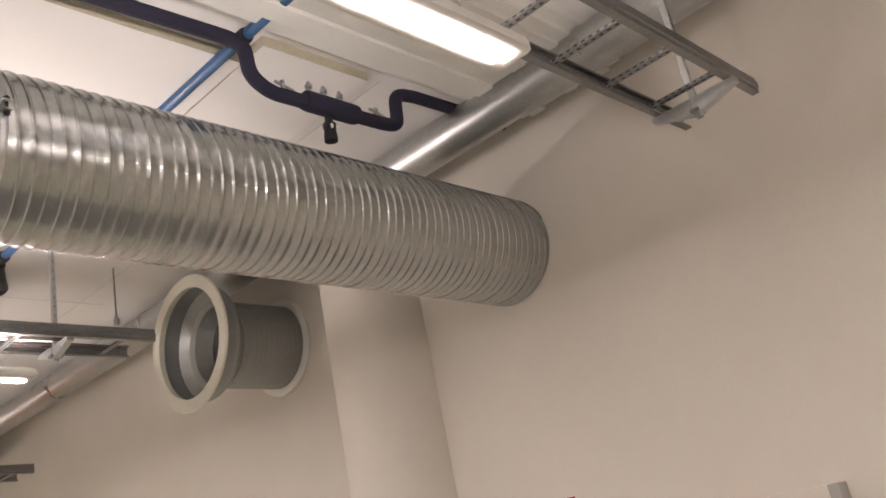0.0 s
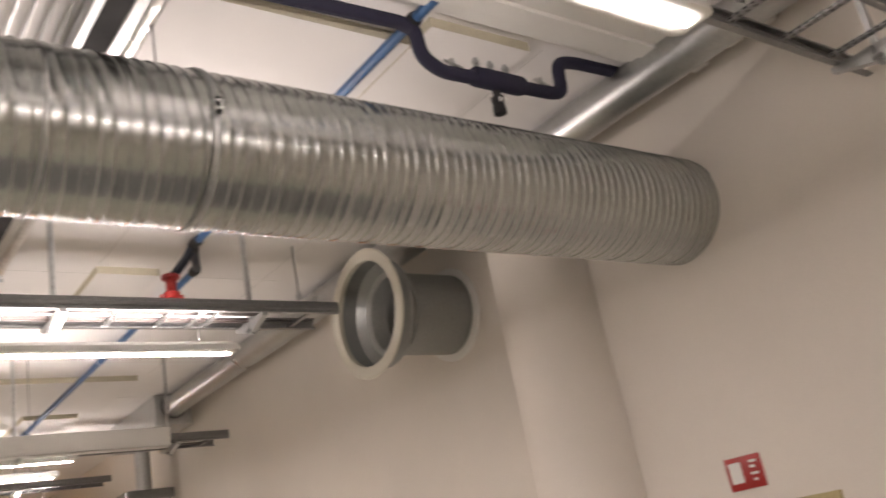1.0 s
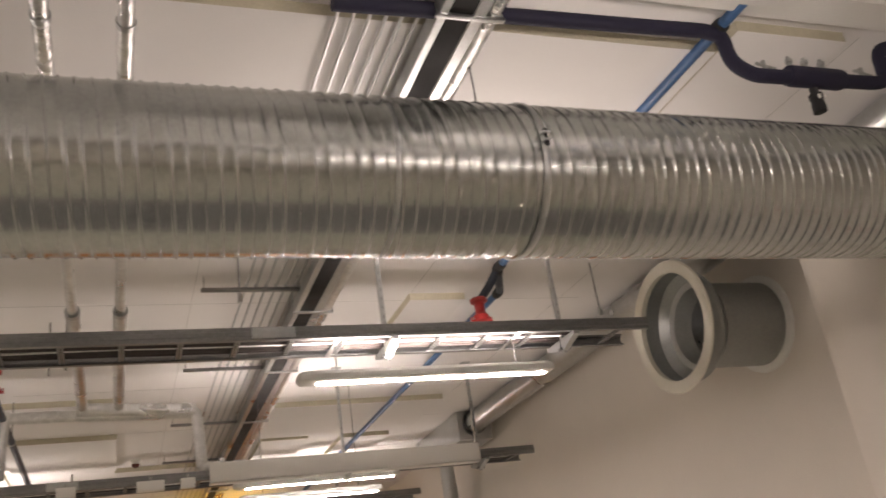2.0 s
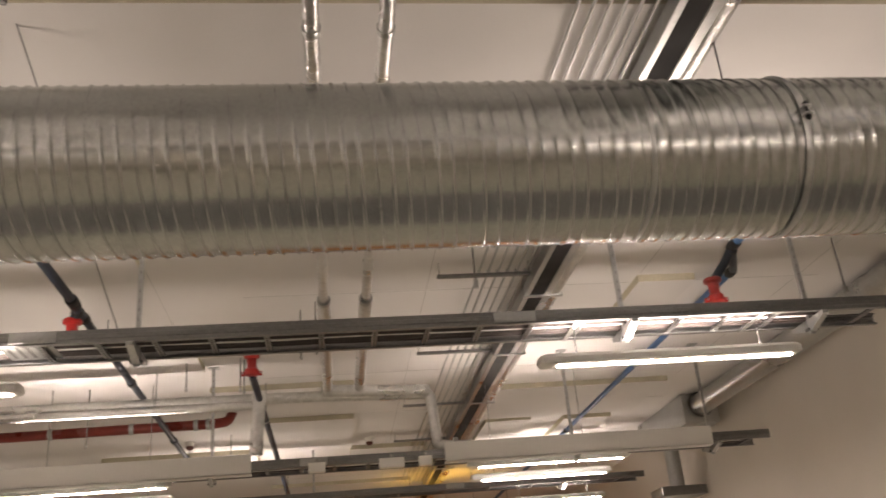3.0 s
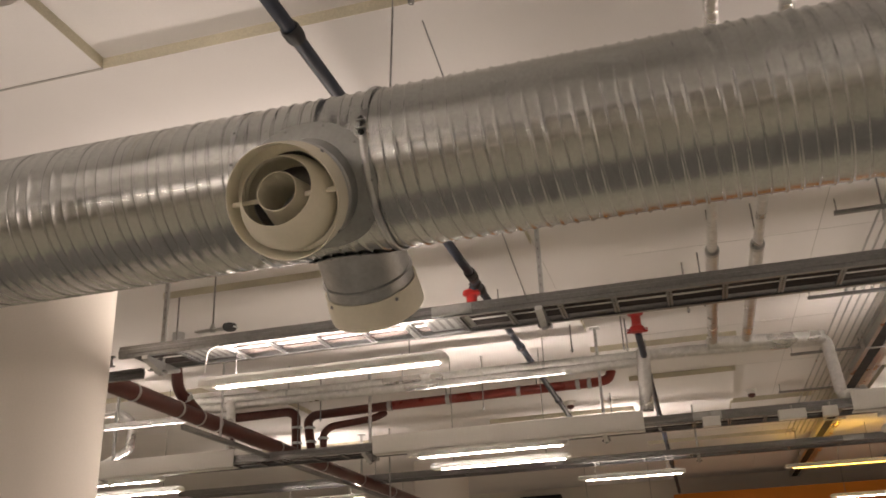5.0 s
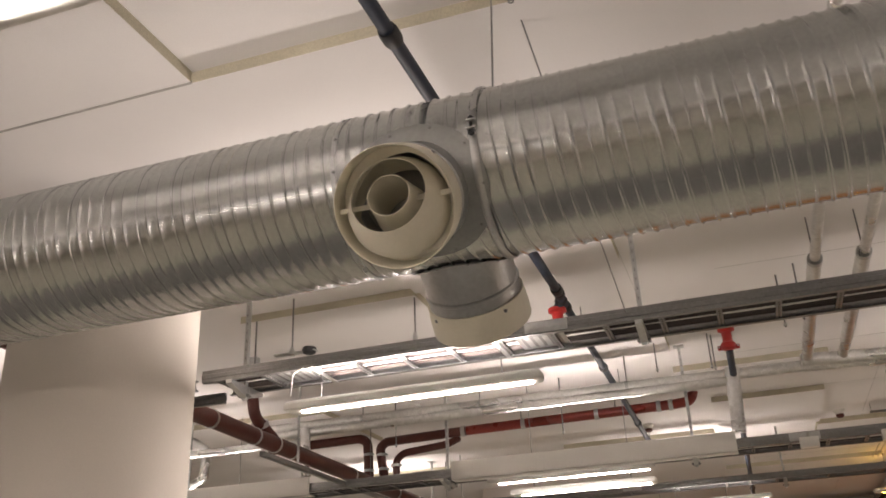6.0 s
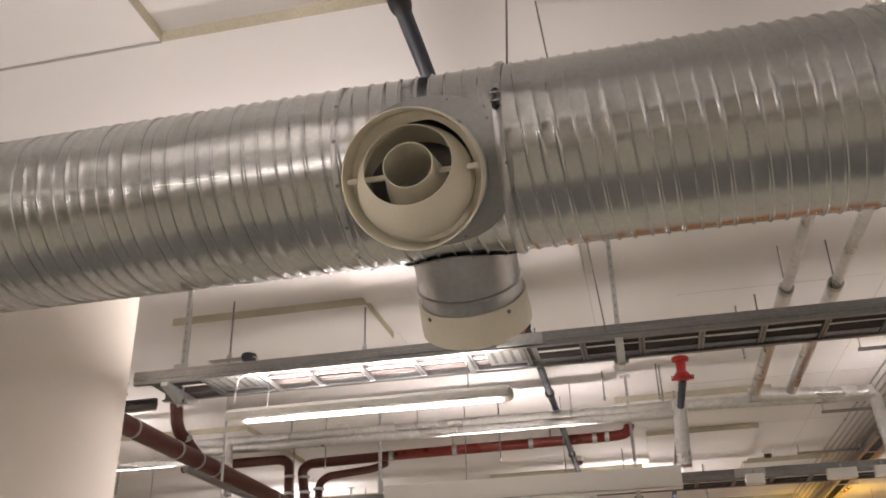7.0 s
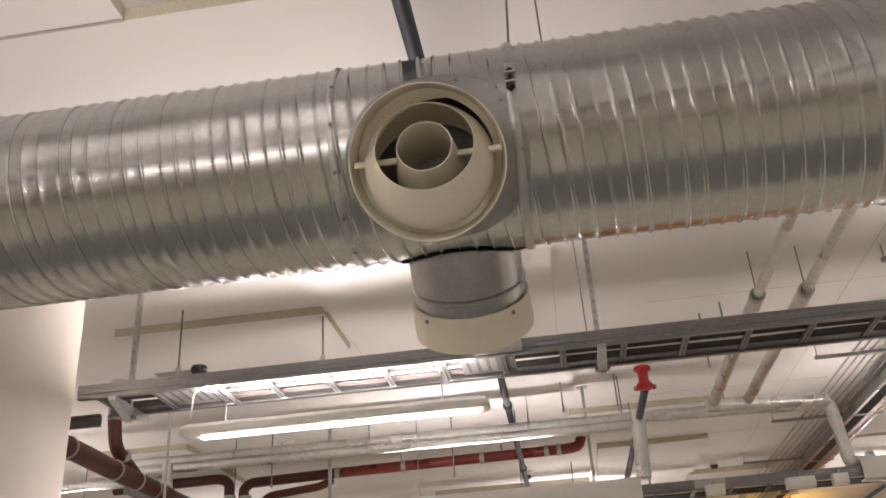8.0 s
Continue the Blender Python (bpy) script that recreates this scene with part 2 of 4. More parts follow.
# stepped white beam along the ceiling near the wall
bm = B()
for y0, y1, z in ((1.95, 2.86, 4.30), (2.02, 2.80, 4.265), (2.1, 2.22, 4.24), (2.60, 2.72, 4.24), (2.34, 2.44, 4.252)):
    box(bm, (1.30, y0, z), (4.45, y1, CEIL + 0.004), 0.012)
tagged(part("ceiling_beam", bm, M_WHITE), "stepped white enamelled beam under the ceiling", "beam", kind="structure")


def column(name, x, y, r, label):
    bm = B()
    lathe(bm, (x, y, FLOOR - 0.05), (0, 0, 1), [(0, r), (1.5, r), (3, r), (CEIL - FLOOR + 0.1, r)], 72)
    return tagged(part(name, bm, M_WALL), label, "column", kind="structure")


column("column_1", 4.50, 4.43, 0.43, "round off-white plastered column half set into the wall")
column("column_2", -5.09, 4.485, 0.56, "round off-white plastered column beside the duct")
column("column_3", -5.6, 16.2, 0.5, "far round white plastered column")


# ---- spiral ducts ----
PITCH = 0.1725
RIBS = [(0.0, 0.0), (0.010, 0.0), (0.018, 0.0048), (0.034, 0.0066), (0.050, 0.0048), (0.060, -0.0016), (0.074, 0.0), (0.090, 0.0), (0.19, 0.0), (0.290, 0.0), (0.310, 0.0007), (0.334, 0.0044),
        (0.356, 0.0064), (0.378, 0.0044), (0.402, 0.0007), (0.422, 0.0), (0.53, 0.0), (0.612, 0.0), (0.632, 0.0007), (0.656, 0.0044), (0.678, 0.0064), (0.700, 0.0044), (0.724, 0.0007), (0.744, 0.0), (0.88, 0.0)]


def spiral(x0, turns, c, r, n=80, rib=1.0, dent=0.0007):
    """A spirally seamed sheet pipe along x, its ribs wound as a helix."""
    m = len(RIBS)
    s = [((i // m) + RIBS[i % m][0]) * PITCH for i in range(turns * m + 1)]
    h = [RIBS[i % m][1] * rib for i in range(turns * m + 1)]
    verts, faces = [], []
    for k in range(n):
        a = 2 * math.pi * k / n
        for v, q in zip(s, h):
            x = x0 + v + PITCH * k / n
            w = noise.noise((x * 1.7, math.cos(a) * 1.2, math.sin(a) * 1.2)) * dent
            verts.append((x, c[0] + math.cos(a) * (r + q + w), c[1] + math.sin(a) * (r + q + w)))
    L = len(s)
    for k in range(n - 1):
        for i in range(L - 1):
            faces.append((k * L + i, k * L + i + 1, (k + 1) * L + i + 1, (k + 1) * L + i))
    for i in range(L - 1 - m):
        faces.append(((n - 1) * L + i, (n - 1) * L + i + 1, i + 1 + m, i + m))
    me = bpy.data.meshes.new("pipe")
    me.from_pydata([(a * U, b * U, c * U) for a, b, c in verts], [], faces)
    me.materials.append(M_DUCT)
    me.shade_smooth()
    return me


DY, DZ, DR = 3.169, 3.474, 0.3395
duct = thing("spiral_duct", "large galvanised spiral air duct hung under the ceiling", "air duct")


def duct_run(start, turns):
    ob = new("pipe_section", spiral(-8.385 + start * PITCH, turns, (DY, DZ), DR))
    ob.parent = duct
    return ob


duct_run(0, 33)
duct_run(33, 19)
duct_run(52, 24)


def band(x, w, h, name, mat, label=""):
    bm = B()
    lathe(bm, (x, DY, DZ), (1, 0, 0), [(0, DR - 0.01), (0, DR + h), (0.006, DR + h + 0.003), (w - 0.006, DR + h + 0.003), (w, DR + h), (w, DR - 0.01)], 80)
    return part(name, bm, mat, duct, label)


lap = band(-2.735, 0.022, 0.003, "joint_collar", M_ZINC, "lapped slip joint with rivets")
band(0.55, 0.022, 0.003, "joint_collar", M_ZINC)
# rivets round the joint left of the branch
for k in range(14):
    a = 2 * math.pi * (k + 0.3) / 14
    p = Vector((-2.720, DY + math.cos(a) * (DR + 0.006), DZ + math.sin(a) * (DR + 0.006)))
    bm = B()
    lathe(bm, p, (0, math.cos(a), math.sin(a)), [(0, 0.007), (0.003, 0.0065), (0.005, 0.003), (0.0055, 0.0)], 8)
    part("rivet", bm, M_TRAY, lap)


def hanger_clamp(x, rods):
    """Two-piece strap round the duct with bolted ears and hanging wires."""
    clamp = thing("duct_clamp", "galvanised strap clamp with bolted ears holding the duct", "pipe clamp", "duct clamps")
    bm = B()
    w = 0.030
    lathe(bm, (x - w / 2, DY, DZ), (1, 0, 0), [(0, DR + 0.004), (0, DR + 0.010), (0.008, DR + 0.014), (w - 0.008, DR + 0.014), (w, DR + 0.010), (w, DR + 0.004)], 80)
    part("strap", bm, M_ZINC, clamp)
    for sgn in (-1, 1):
        a = radians(178) if sgn < 0 else radians(2)
        d = Vector((0, math.cos(a), math.sin(a)))
        t = Vector((0, -math.sin(a), math.cos(a)))
        p = Vector((x, DY, DZ)) + d * (DR + 0.012)
        for off in (-0.018, 0.018):
            bm = B()
            q = p + t * off
            vs = [q + Vector((sx * 0.017, 0, 0)) + d * dd + t * tt for dd in (-0.004, 0.032) for sx in (-1, 1) for tt in (-0.003, 0.003)]
            hull = [bm.verts.new(v) for v in vs]
            bmesh.ops.convex_hull(bm, input=hull)
            part("ear", bm, M_ZINC, clamp)
        bm = B()
        rod(bm, p - t * 0.042 + d * 0.016, p + t * 0.042 + d * 0.016, 0.006, 8)
        bolt = part("bolt", bm, M_BLACK, clamp)
        for off in (-0.03, 0.03):
            bm = B()
            rod(bm, p + t * off - t * 0.005 + d * 0.016, p + t * off + t * 0.005 + d * 0.016, 0.013, 6)
            part("nut", bm, M_BLACK, bolt)
    for dx, dy, tx, ty in rods:
        bm = B()
        rod(bm, (x + dx, DY + dy, DZ + 0.27 if dy > 0.1 else DZ + DR + 0.006), (x + tx, DY + ty, CEIL + 0.01), 0.0045, 6)
        part("hanging_wire", bm, M_TRAY, clamp)
    return clamp


hanger_clamp(-2.15, [(0.0, 0.0, 0.03, -0.01)])
hanger_clamp(1.20, [(-0.05, 0.12, -0.05, 0.12)])


# ---- branch nozzles on the duct ----
def jet_nozzle(x, yaw_side, down, reach, swivel, label, saddle=0.285, yaw=0.0):
    """Short branch with a saddle flange, a zinc collar and a cream swivel nozzle of nested rings."""
    noz = thing("jet_nozzle", label, "air nozzle", "nozzles on the duct")
    d = Vector((0, yaw_side * math.cos(radians(down)), -math.sin(radians(down))))
    c = Vector((x, DY, DZ))
    # saddle plate bent round the duct
    bm = B()
    a0 = math.atan2(d.z, d.y)
    n = 28
    rows = []
    for i in range(n + 1):
        t = -1 + 2 * i / n
        rows.append([])
        for j in range(n + 1):
            s = -1 + 2 * j / n
            q = max(abs(s), abs(t)) / max(1e-6, math.hypot(s, t))
            s2, t2 = s * q, t * q
            hw = saddle
            ang = a0 + t2 * hw / DR
            rows[-1].append(bm.verts.new((x + s2 * saddle, DY + math.cos(ang) * (DR + 0.010), DZ + math.sin(ang) * (DR + 0.010))))
    for i in range(n):
        for j in range(n):
            bm.faces.new((rows[i][j], rows[i][j + 1], rows[i + 1][j + 1], rows[i + 1][j]))
    sad = part("saddle", bm, M_GREYDUCT, noz, "matt grey sheet saddle with rivets")
    for k in range(10):
        b = 2 * math.pi * k / 10
        ang = a0 + math.sin(b) * (saddle - 0.02) / DR
        bm = B()
        p = Vector((x + math.cos(b) * (saddle - 0.02), DY + math.cos(ang) * (DR + 0.011), DZ + math.sin(ang) * (DR + 0.011)))
        lathe(bm, p, (0, math.cos(ang), math.sin(ang)), [(0, 0.006), (0.003, 0.005), (0.0045, 0.0)], 8)
        part("rivet", bm, M_TRAY, sad)
    R = 0.213
    z0 = reach - 0.12
    bm = B()
    lathe(bm, c, d, [(DR * 0.55, R - 0.012), (z0 - 0.075, R - 0.012), (z0 - 0.07, R - 0.004), (z0 - 0.06, R - 0.004), (z0 - 0.055, R - 0.010), (z0, R - 0.010)], 56)
    part("collar", bm, M_ZINC, noz, "bare zinc collar")
    bm = B()
    lathe(bm, c, d, [(z0 - 0.012, R - 0.008), (z0 - 0.012, R), (z0 + 0.07, R + 0.006), (reach, R + 0.006), (reach + 0.0015, R + 0.004), (reach, R + 0.002), (z0 + 0.03, R - 0.008), (z0 - 0.05, R - 0.02)], 64)
    ring = part("outer_ring", bm, M_CREAM, noz)
    for k in range(4):
        b = math.pi * (0.25 + 0.5 * k)
        a, u = basis(d)
        o = a * math.cos(b) + u * math.sin(b)
        bm = B()
        lathe(bm, c + d * (z0 + 0.01) + o * R, o, [(0, 0.008), (0.006, 0.008), (0.008, 0.004), (0.008, 0)], 8)
        part("screw", bm, M_TRAY, ring)
    piv = c + d * (reach - 0.05)
    e = Vector((math.sin(radians(yaw)), yaw_side * math.cos(radians(swivel)), -math.sin(radians(swivel)))).normalized()
    bm = B()
    lathe(bm, piv, e, [(0.092, 0.1345), (0.095, 0.1365), (0.092, 0.1385), (0.060, 0.158), (0.020, 0.178), (-0.020, 0.187), (-0.075, 0.173),
                       (-0.075, 0.169), (-0.020, 0.183), (0.020, 0.174), (0.060, 0.154)], 64, True)
    part("middle_ring", bm, M_CREAM, noz)
    bm = B()
    lathe(bm, piv, e, [(0.090, 0.074), (0.092, 0.076), (0.090, 0.078), (0.02, 0.087), (-0.05, 0.099), (-0.16, 0.104), (-0.16, 0.101), (-0.05, 0.096), (0.02, 0.083)], 48, True)
    part("inner_ring", bm, M_CREAM, noz)
    bm = B()
    lathe(bm, c + d * (reach - 0.088), d, [(0.0, R - 0.006), (0.008, R - 0.008), (0.008, 0.187), (0.0, 0.186)], 56, True)
    socket = part("socket_ring", bm, M_CREAM, noz)
    a, u = basis(d)
    if a.x < 0:
        a = -a
    if u.z < 0:
        u = -u
    bm = B()
    rows = []
    for k in range(15):
        b = radians(58 + 150 * k / 14)
        o = a * math.cos(b) + u * math.sin(b)
        w = 0.006 + 0.042 * math.sin(math.pi * k / 14) ** 0.7
        rows.append([bm.verts.new(c + d * (reach - 0.086 + h) + o * r) for h, r in ((0, 0.2055 - w), (0.008, 0.2055 - w), (0.008, 0.2055), (0, 0.2055))])
    for r0, r1 in zip(rows, rows[1:]):
        for k in range(4):
            bm.faces.new((r0[k], r0[(k + 1) % 4], r1[(k + 1) % 4], r1[k]))
    bm.faces.new(rows[0][::-1])
    bm.faces.new(rows[-1])
    part("seal_lip", bm, M_CREAM, socket)
    # black disc across the branch paints the dark of its deep throat
    bm = B()
    lathe(bm, c + d * (z0 - 0.22), d, [(0, R - 0.016), (0.001, 0)], 40)
    part("throat", bm, M_BLACK, noz, "black disc painted as the shade deep in the throat")
    for sx in (-1, 1):
        for r0, r1 in ((0.0819, 0.172), (0.170, R - 0.006)):
            bm = B()
            obox(bm, piv + Vector((sx * r0, 0, 0)) + e * 0.028, piv + Vector((sx * r1, 0, 0)) + e * 0.028, 0.00936, 0.01872, 0.00234)
            part("spoke", bm, M_CREAM, noz)
    return noz


jet_nozzle(-2.40, -1, 33.5, 0.635, 2.5, "cream swivel jet nozzle with nested rings on a zinc collar", yaw=1.0)
jet_nozzle(-2.39, 1, 42.0, 0.655, 42.0, "cream jet nozzle under the duct on a long zinc collar", 0.235)

# wide bell mouth coming out of the wall
WY, WZ, WR = 5.63, 3.610, 0.335
bell = thing("bell_mouth_duct", "grey sheet duct stub with an off-white flared mouth on the wall", "air duct")
bm = B()
prof = [(0.0, WR)]
for i in range(10):
    prof += [(0.05 + i * 0.045, WR), (0.058 + i * 0.045, WR + 0.0018), (0.066 + i * 0.045, WR)]
lathe(bm, (4.45, WY, WZ), (-1, 0, 0), prof + [(0.53, WR), (0.54, WR + 0.012), (0.57, WR + 0.012), (0.58, WR), (0.58, WR - 0.006), (0.0, WR - 0.006)], 72)
part("pipe_section", bm, M_GREYDUCT, bell)
bm = B()
lathe(bm, (3.85, WY, WZ), (-1, 0, 0), [(-0.02, WR), (0.02, WR + 0.03), (0.06, WR + 0.095), (0.08, WR + 0.105), (0.10, WR + 0.100), (0.12, WR + 0.105), (0.21, WR + 0.125), (0.21, WR + 0.115), (0.07, WR + 0.09), (0.02, WR + 0.02), (-0.02, WR - 0.01)], 72)
part("flare", bm, M_GREYDUCT, bell)
bm = B()
lathe(bm, (3.625, WY, WZ), (-1, 0, 0), [(-0.03, WR + 0.12), (0.0, WR + 0.182), (0.012, WR + 0.187), (0.022, WR + 0.178), (0.024, WR + 0.115), (0.018, WR + 0.088), (-0.03, WR + 0.092)], 72, True)
part("rim", bm, M_RIM, bell, "off-white rounded rim")
bm = B()
lathe(bm, (3.83, WY, WZ), (1, 0, 0), [(0.0, WR + 0.03), (0.02, WR - 0.03), (0.14, WR - 0.075), (0.15, WR - 0.08), (0.16, WR - 0.075), (0.45, WR - 0.07)], 64)
part("inner_cone", bm, M_ZINC, bell, "bright zinc inner cone")
bm = B()
lathe(bm, (4.36, WY, WZ), (-1, 0, 0), [(0, WR - 0.03), (0.001, 0)], 40)
part("damper_plate", bm, M_TRAY, bell)
bm = B()
lathe(bm, (4.462, WY, WZ), (-1, 0, 0), [(0, WR + 0.002), (0, WR + 0.062), (0.022, WR + 0.058), (0.030, WR + 0.045), (0.034, WR + 0.002)], 72)
part("wall_flange", bm, M_WHITE, bell)

# smaller round duct along the wall under the ceiling
SR = 0.137
sx = 4.05
wallduct = thing("wall_duct", "smooth galvanised round duct along the wall top", "air duct")
pts = [(sx, y, 4.20) for y in (-6.5, -2.0, 0.9, 3.9, 6.9, 11.05)]
for p, q in zip(pts, pts[1:]):
    bm = B()
    hose(bm, [p, q], SR, 48, 0, caps=False)
    part("pipe_section", bm, M_ZINC, wallduct)
for p in pts[1:-1]:
    bm = B()
    lathe(bm, p, (SKEW, 1, 0), [(-0.04, SR), (-0.04, SR + 0.004), (-0.03, SR + 0.007), (-0.02, SR + 0.004), (0.02, SR + 0.004), (0.03, SR + 0.007), (0.04, SR + 0.004), (0.04, SR)], 48)
    part("joint_collar", bm, M_ZINC, wallduct)
bm = B()
box(bm, (3.82, 11.05, 3.97), (4.30, 12.9, 4.352), 0.012)
part("box_section", bm, M_ZINC, wallduct, "square zinc transition box")
bm = B()
lathe(bm, (sx, 11.05, 4.20), (0, 1, 0), [(-0.05, SR + 0.03), (-0.05, SR + 0.01), (0.02, SR + 0.01), (0.02, SR + 0.05)], 40)
part("collar", bm, M_TRAY, wallduct)
bm = B()
hose(bm, [(4.08, 12.4, 3.99), (4.08, 12.4, 3.34)], 0.105, 32, 0)
part("down_pipe", bm, M_ZINC, wallduct)
bm = B()
box(bm, (3.76, 12.15, 3.22), (4.40, 12.65, 3.35), 0.01)
part("valve_box", bm, M_TRAY, wallduct)


# ---- cable trays ----
def cable_tray(name, y, x0, x1, z, width, label, rung=0.325, start=0.12, joints=(), height=0.075):
    tray = thing(name, label, "cable tray", "cable trays")
    for side in (0, 1):
        yy = y + side * width
        f = 1 if side == 0 else -1
        sect = [(-0.010, 0.027), (-0.004, 0.022), (-0.004, 0.0), (0.030, 0.0), (0.030, 0.009), (0.004, 0.009), (0.004, 0.024), (-0.002, 0.029), (-0.002, 0.049), (0.004, 0.054),
                (0.004, height - 0.010), (0.026, height - 0.010), (0.026, height), (-0.004, height), (-0.004, 0.056), (-0.010, 0.051)]
        cuts = [x0, *joints, x1]
        for a, b in zip(cuts, cuts[1:]):
            bm = B()
            ends = [[bm.verts.new((xx, yy + f * p, z + q)) for p, q in sect] for xx in (a, b)]
            for k in range(len(sect)):
                bm.faces.new((ends[0][k], ends[0][(k + 1) % len(sect)], ends[1][(k + 1) % len(sect)], ends[1][k]))
            bm.faces.new(ends[0])
            bm.faces.new(ends[1][::-1])
            part("side_rail", bm, M_TRAY, tray)
    x = x0 + start
    while x < x1 - 0.03:
        bm = B()
        box(bm, (x - 0.017, y + 0.004, z + 0.008), (x + 0.017, y + width - 0.004, z + 0.024), 0.002)
        rung_bar = part("rung", bm, M_TRAY, tray)
        bm = B()
        k = y + 0.04
        while k < y + width - 0.03:
            box(bm, (x - 0.0185, k, z + 0.012), (x + 0.0185, k + 0.016, z + 0.020))
            box(bm, (x - 0.006, k, z + 0.0075), (x + 0.006, k + 0.016, z + 0.012))
            k += 0.036
        part("perforation", bm, M_BLACK, rung_bar)["kind"] = "stuff"
        x += rung
    for j in joints:
        for side in (0, 1):
            yy = y + side * width + (-0.012 if side == 0 else 0.012)
            bm = B()
            box(bm, (j - 0.13, yy - 0.003, z + 0.008), (j + 0.13, yy + 0.003, z + height - 0.006), 0.002)
            plate = part("joint_plate", bm, M_ZINC, tray)
            for dx in (-0.1, -0.04, 0.04, 0.1):
                bm = B()
                rod(bm, (j + dx, yy - 0.008, z + 0.035), (j + dx, yy + 0.008, z + 0.035), 0.008, 6)
                part("bolt", bm, M_ZINC, plate)
    return tray


def tray_hanger(x, y, width, z, group="tray hangers"):
    """Slotted channel from the ceiling with a cantilever arm under the tray."""
    h = thing("tray_hanger", "slotted galvanised channel with a bracket arm carrying the cable tray", "hanger", group)
    yc = y + width / 2
    bm = B()
    sect = [(-0.014, -0.014), (0.014, -0.014), (0.014, 0.014), (0.011, 0.014), (0.011, -0.010), (-0.011, -0.010), (-0.011, 0.014), (-0.014, 0.014)]
    ends = [[bm.verts.new((x + p, yc + q, zz)) for p, q in sect] for zz in (z - 0.10, CEIL + 0.003)]
    for k in range(len(sect)):
        bm.faces.new((ends[0][k], ends[0][(k + 1) % len(sect)], ends[1][(k + 1) % len(sect)], ends[1][k]))
    bm.faces.new(ends[0])
    bm.faces.new(ends[1][::-1])
    rail = part("channel", bm, M_ZINC, h)
    bm = B()
    k = z
    while k < CEIL - 0.05:
        box(bm, (x - 0.003, yc - 0.0150, k), (x + 0.003, yc - 0.0138, k + 0.020))
        k += 0.062
    part("perforation", bm, M_TRAY, rail)["kind"] = "stuff"
    for sgn in (-1, 1):
        bm = B()
        vs = []
        for dx in (-0.022, 0.022):
            for dy, zz in ((0.012, -0.004), (width / 2 + 0.02, -0.004), (width / 2 + 0.02, -0.028), (0.012, -0.085)):
                vs.append(bm.verts.new((x + dx, yc + sgn * dy, z + zz)))
        for f in ((0, 1, 2, 3), (7, 6, 5, 4), (0, 4, 5, 1), (1, 5, 6, 2), (2, 6, 7, 3), (3, 7, 4, 0)):
            bm.faces.new([vs[k] for k in f])
        part("arm", bm, M_ZINC, h)
    for dx in (-0.03, 0.03):
        bm = B()
        rod(bm, (x + dx, yc - 0.02, z - 0.07), (x + dx, yc + 0.02, z - 0.07), 0.011, 6)
        part("bolt", bm, M_TRAY, h)
    bm = B()
    box(bm, (x - 0.05, yc - 0.05, CEIL - 0.010), (x + 0.05, yc + 0.05, CEIL + 0.002), 0.002)
    part("foot_plate", bm, M_ZINC, h)
    return h


def cables(name, y0, y1, x0, x1, z, count, label, r=(0.006, 0.013)):
    """Loose cables lying along a tray."""
    c = thing(name, label, "cables", "cable runs")
    for i in range(count):
        y = y0 + (y1 - y0) * (i + 0.5) / count
        q = random.uniform(*r)
        pts = []
        x = x0
        while x < x1 + 0.01:
            pts.append((x, y + random.uniform(-0.012, 0.012), z + q + abs(random.gauss(0, 0.004))))
            x += 0.6
        bm = B()
        hose(bm, pts, q, 8, 0.2)
        part("cable", bm, M_CABLE if i % 5 else M_WCABLE, c)
    return c


TW = 0.38
TZ = 3.415
cable_tray("cable_tray", 5.07, -4.76, 3.02, TZ, TW, "long galvanised ladder tray with dark cables", 0.325, 0.10, (-2.40, 0.42), 0.08)
cable_tray("cable_tray", 5.12, -7.2, -4.84, TZ - 0.03, TW, "continuing galvanised ladder tray beyond a gap", 0.325, 0.10)
cables("cable_run", 5.12, 5.40, -4.7, 3.04, TZ + 0.026, 10, "bundle of dark cables lying in the ladder tray")
cable_tray("cable_tray", 1.14, -4.8, 3.87, 3.385, TW, "empty galvanised ladder tray ending at the wall", 0.37, 0.17, (0.2,))
for x in (-5.9, -4.545, -1.857, 1.172, 2.44):
    tray_hanger(x, 5.07 if x > -5 else 5.12, TW, TZ if x > -5 else TZ - 0.03)
for x in (-4.6, -1.9, 3.60):
    tray_hanger(x, 1.14, TW, 3.385)

# second tray row further back, partly covered with white sheet
cable_tray("cable_tray", 8.64, -8.6, 3.70, 3.285, 0.40, "ladder tray partly covered with white sheet", 0.325, 0.1, (-3.0, -0.9, 1.3), 0.085)
cables("cable_run", 8.70, 9.00, -8.5, 3.6, 3.315, 8, "dark cables lying in the rear tray")
for x in (-7.4, -4.31, -1.87, 1.7, 3.15):
    tray_hanger(x, 8.64, 0.40, 3.285)


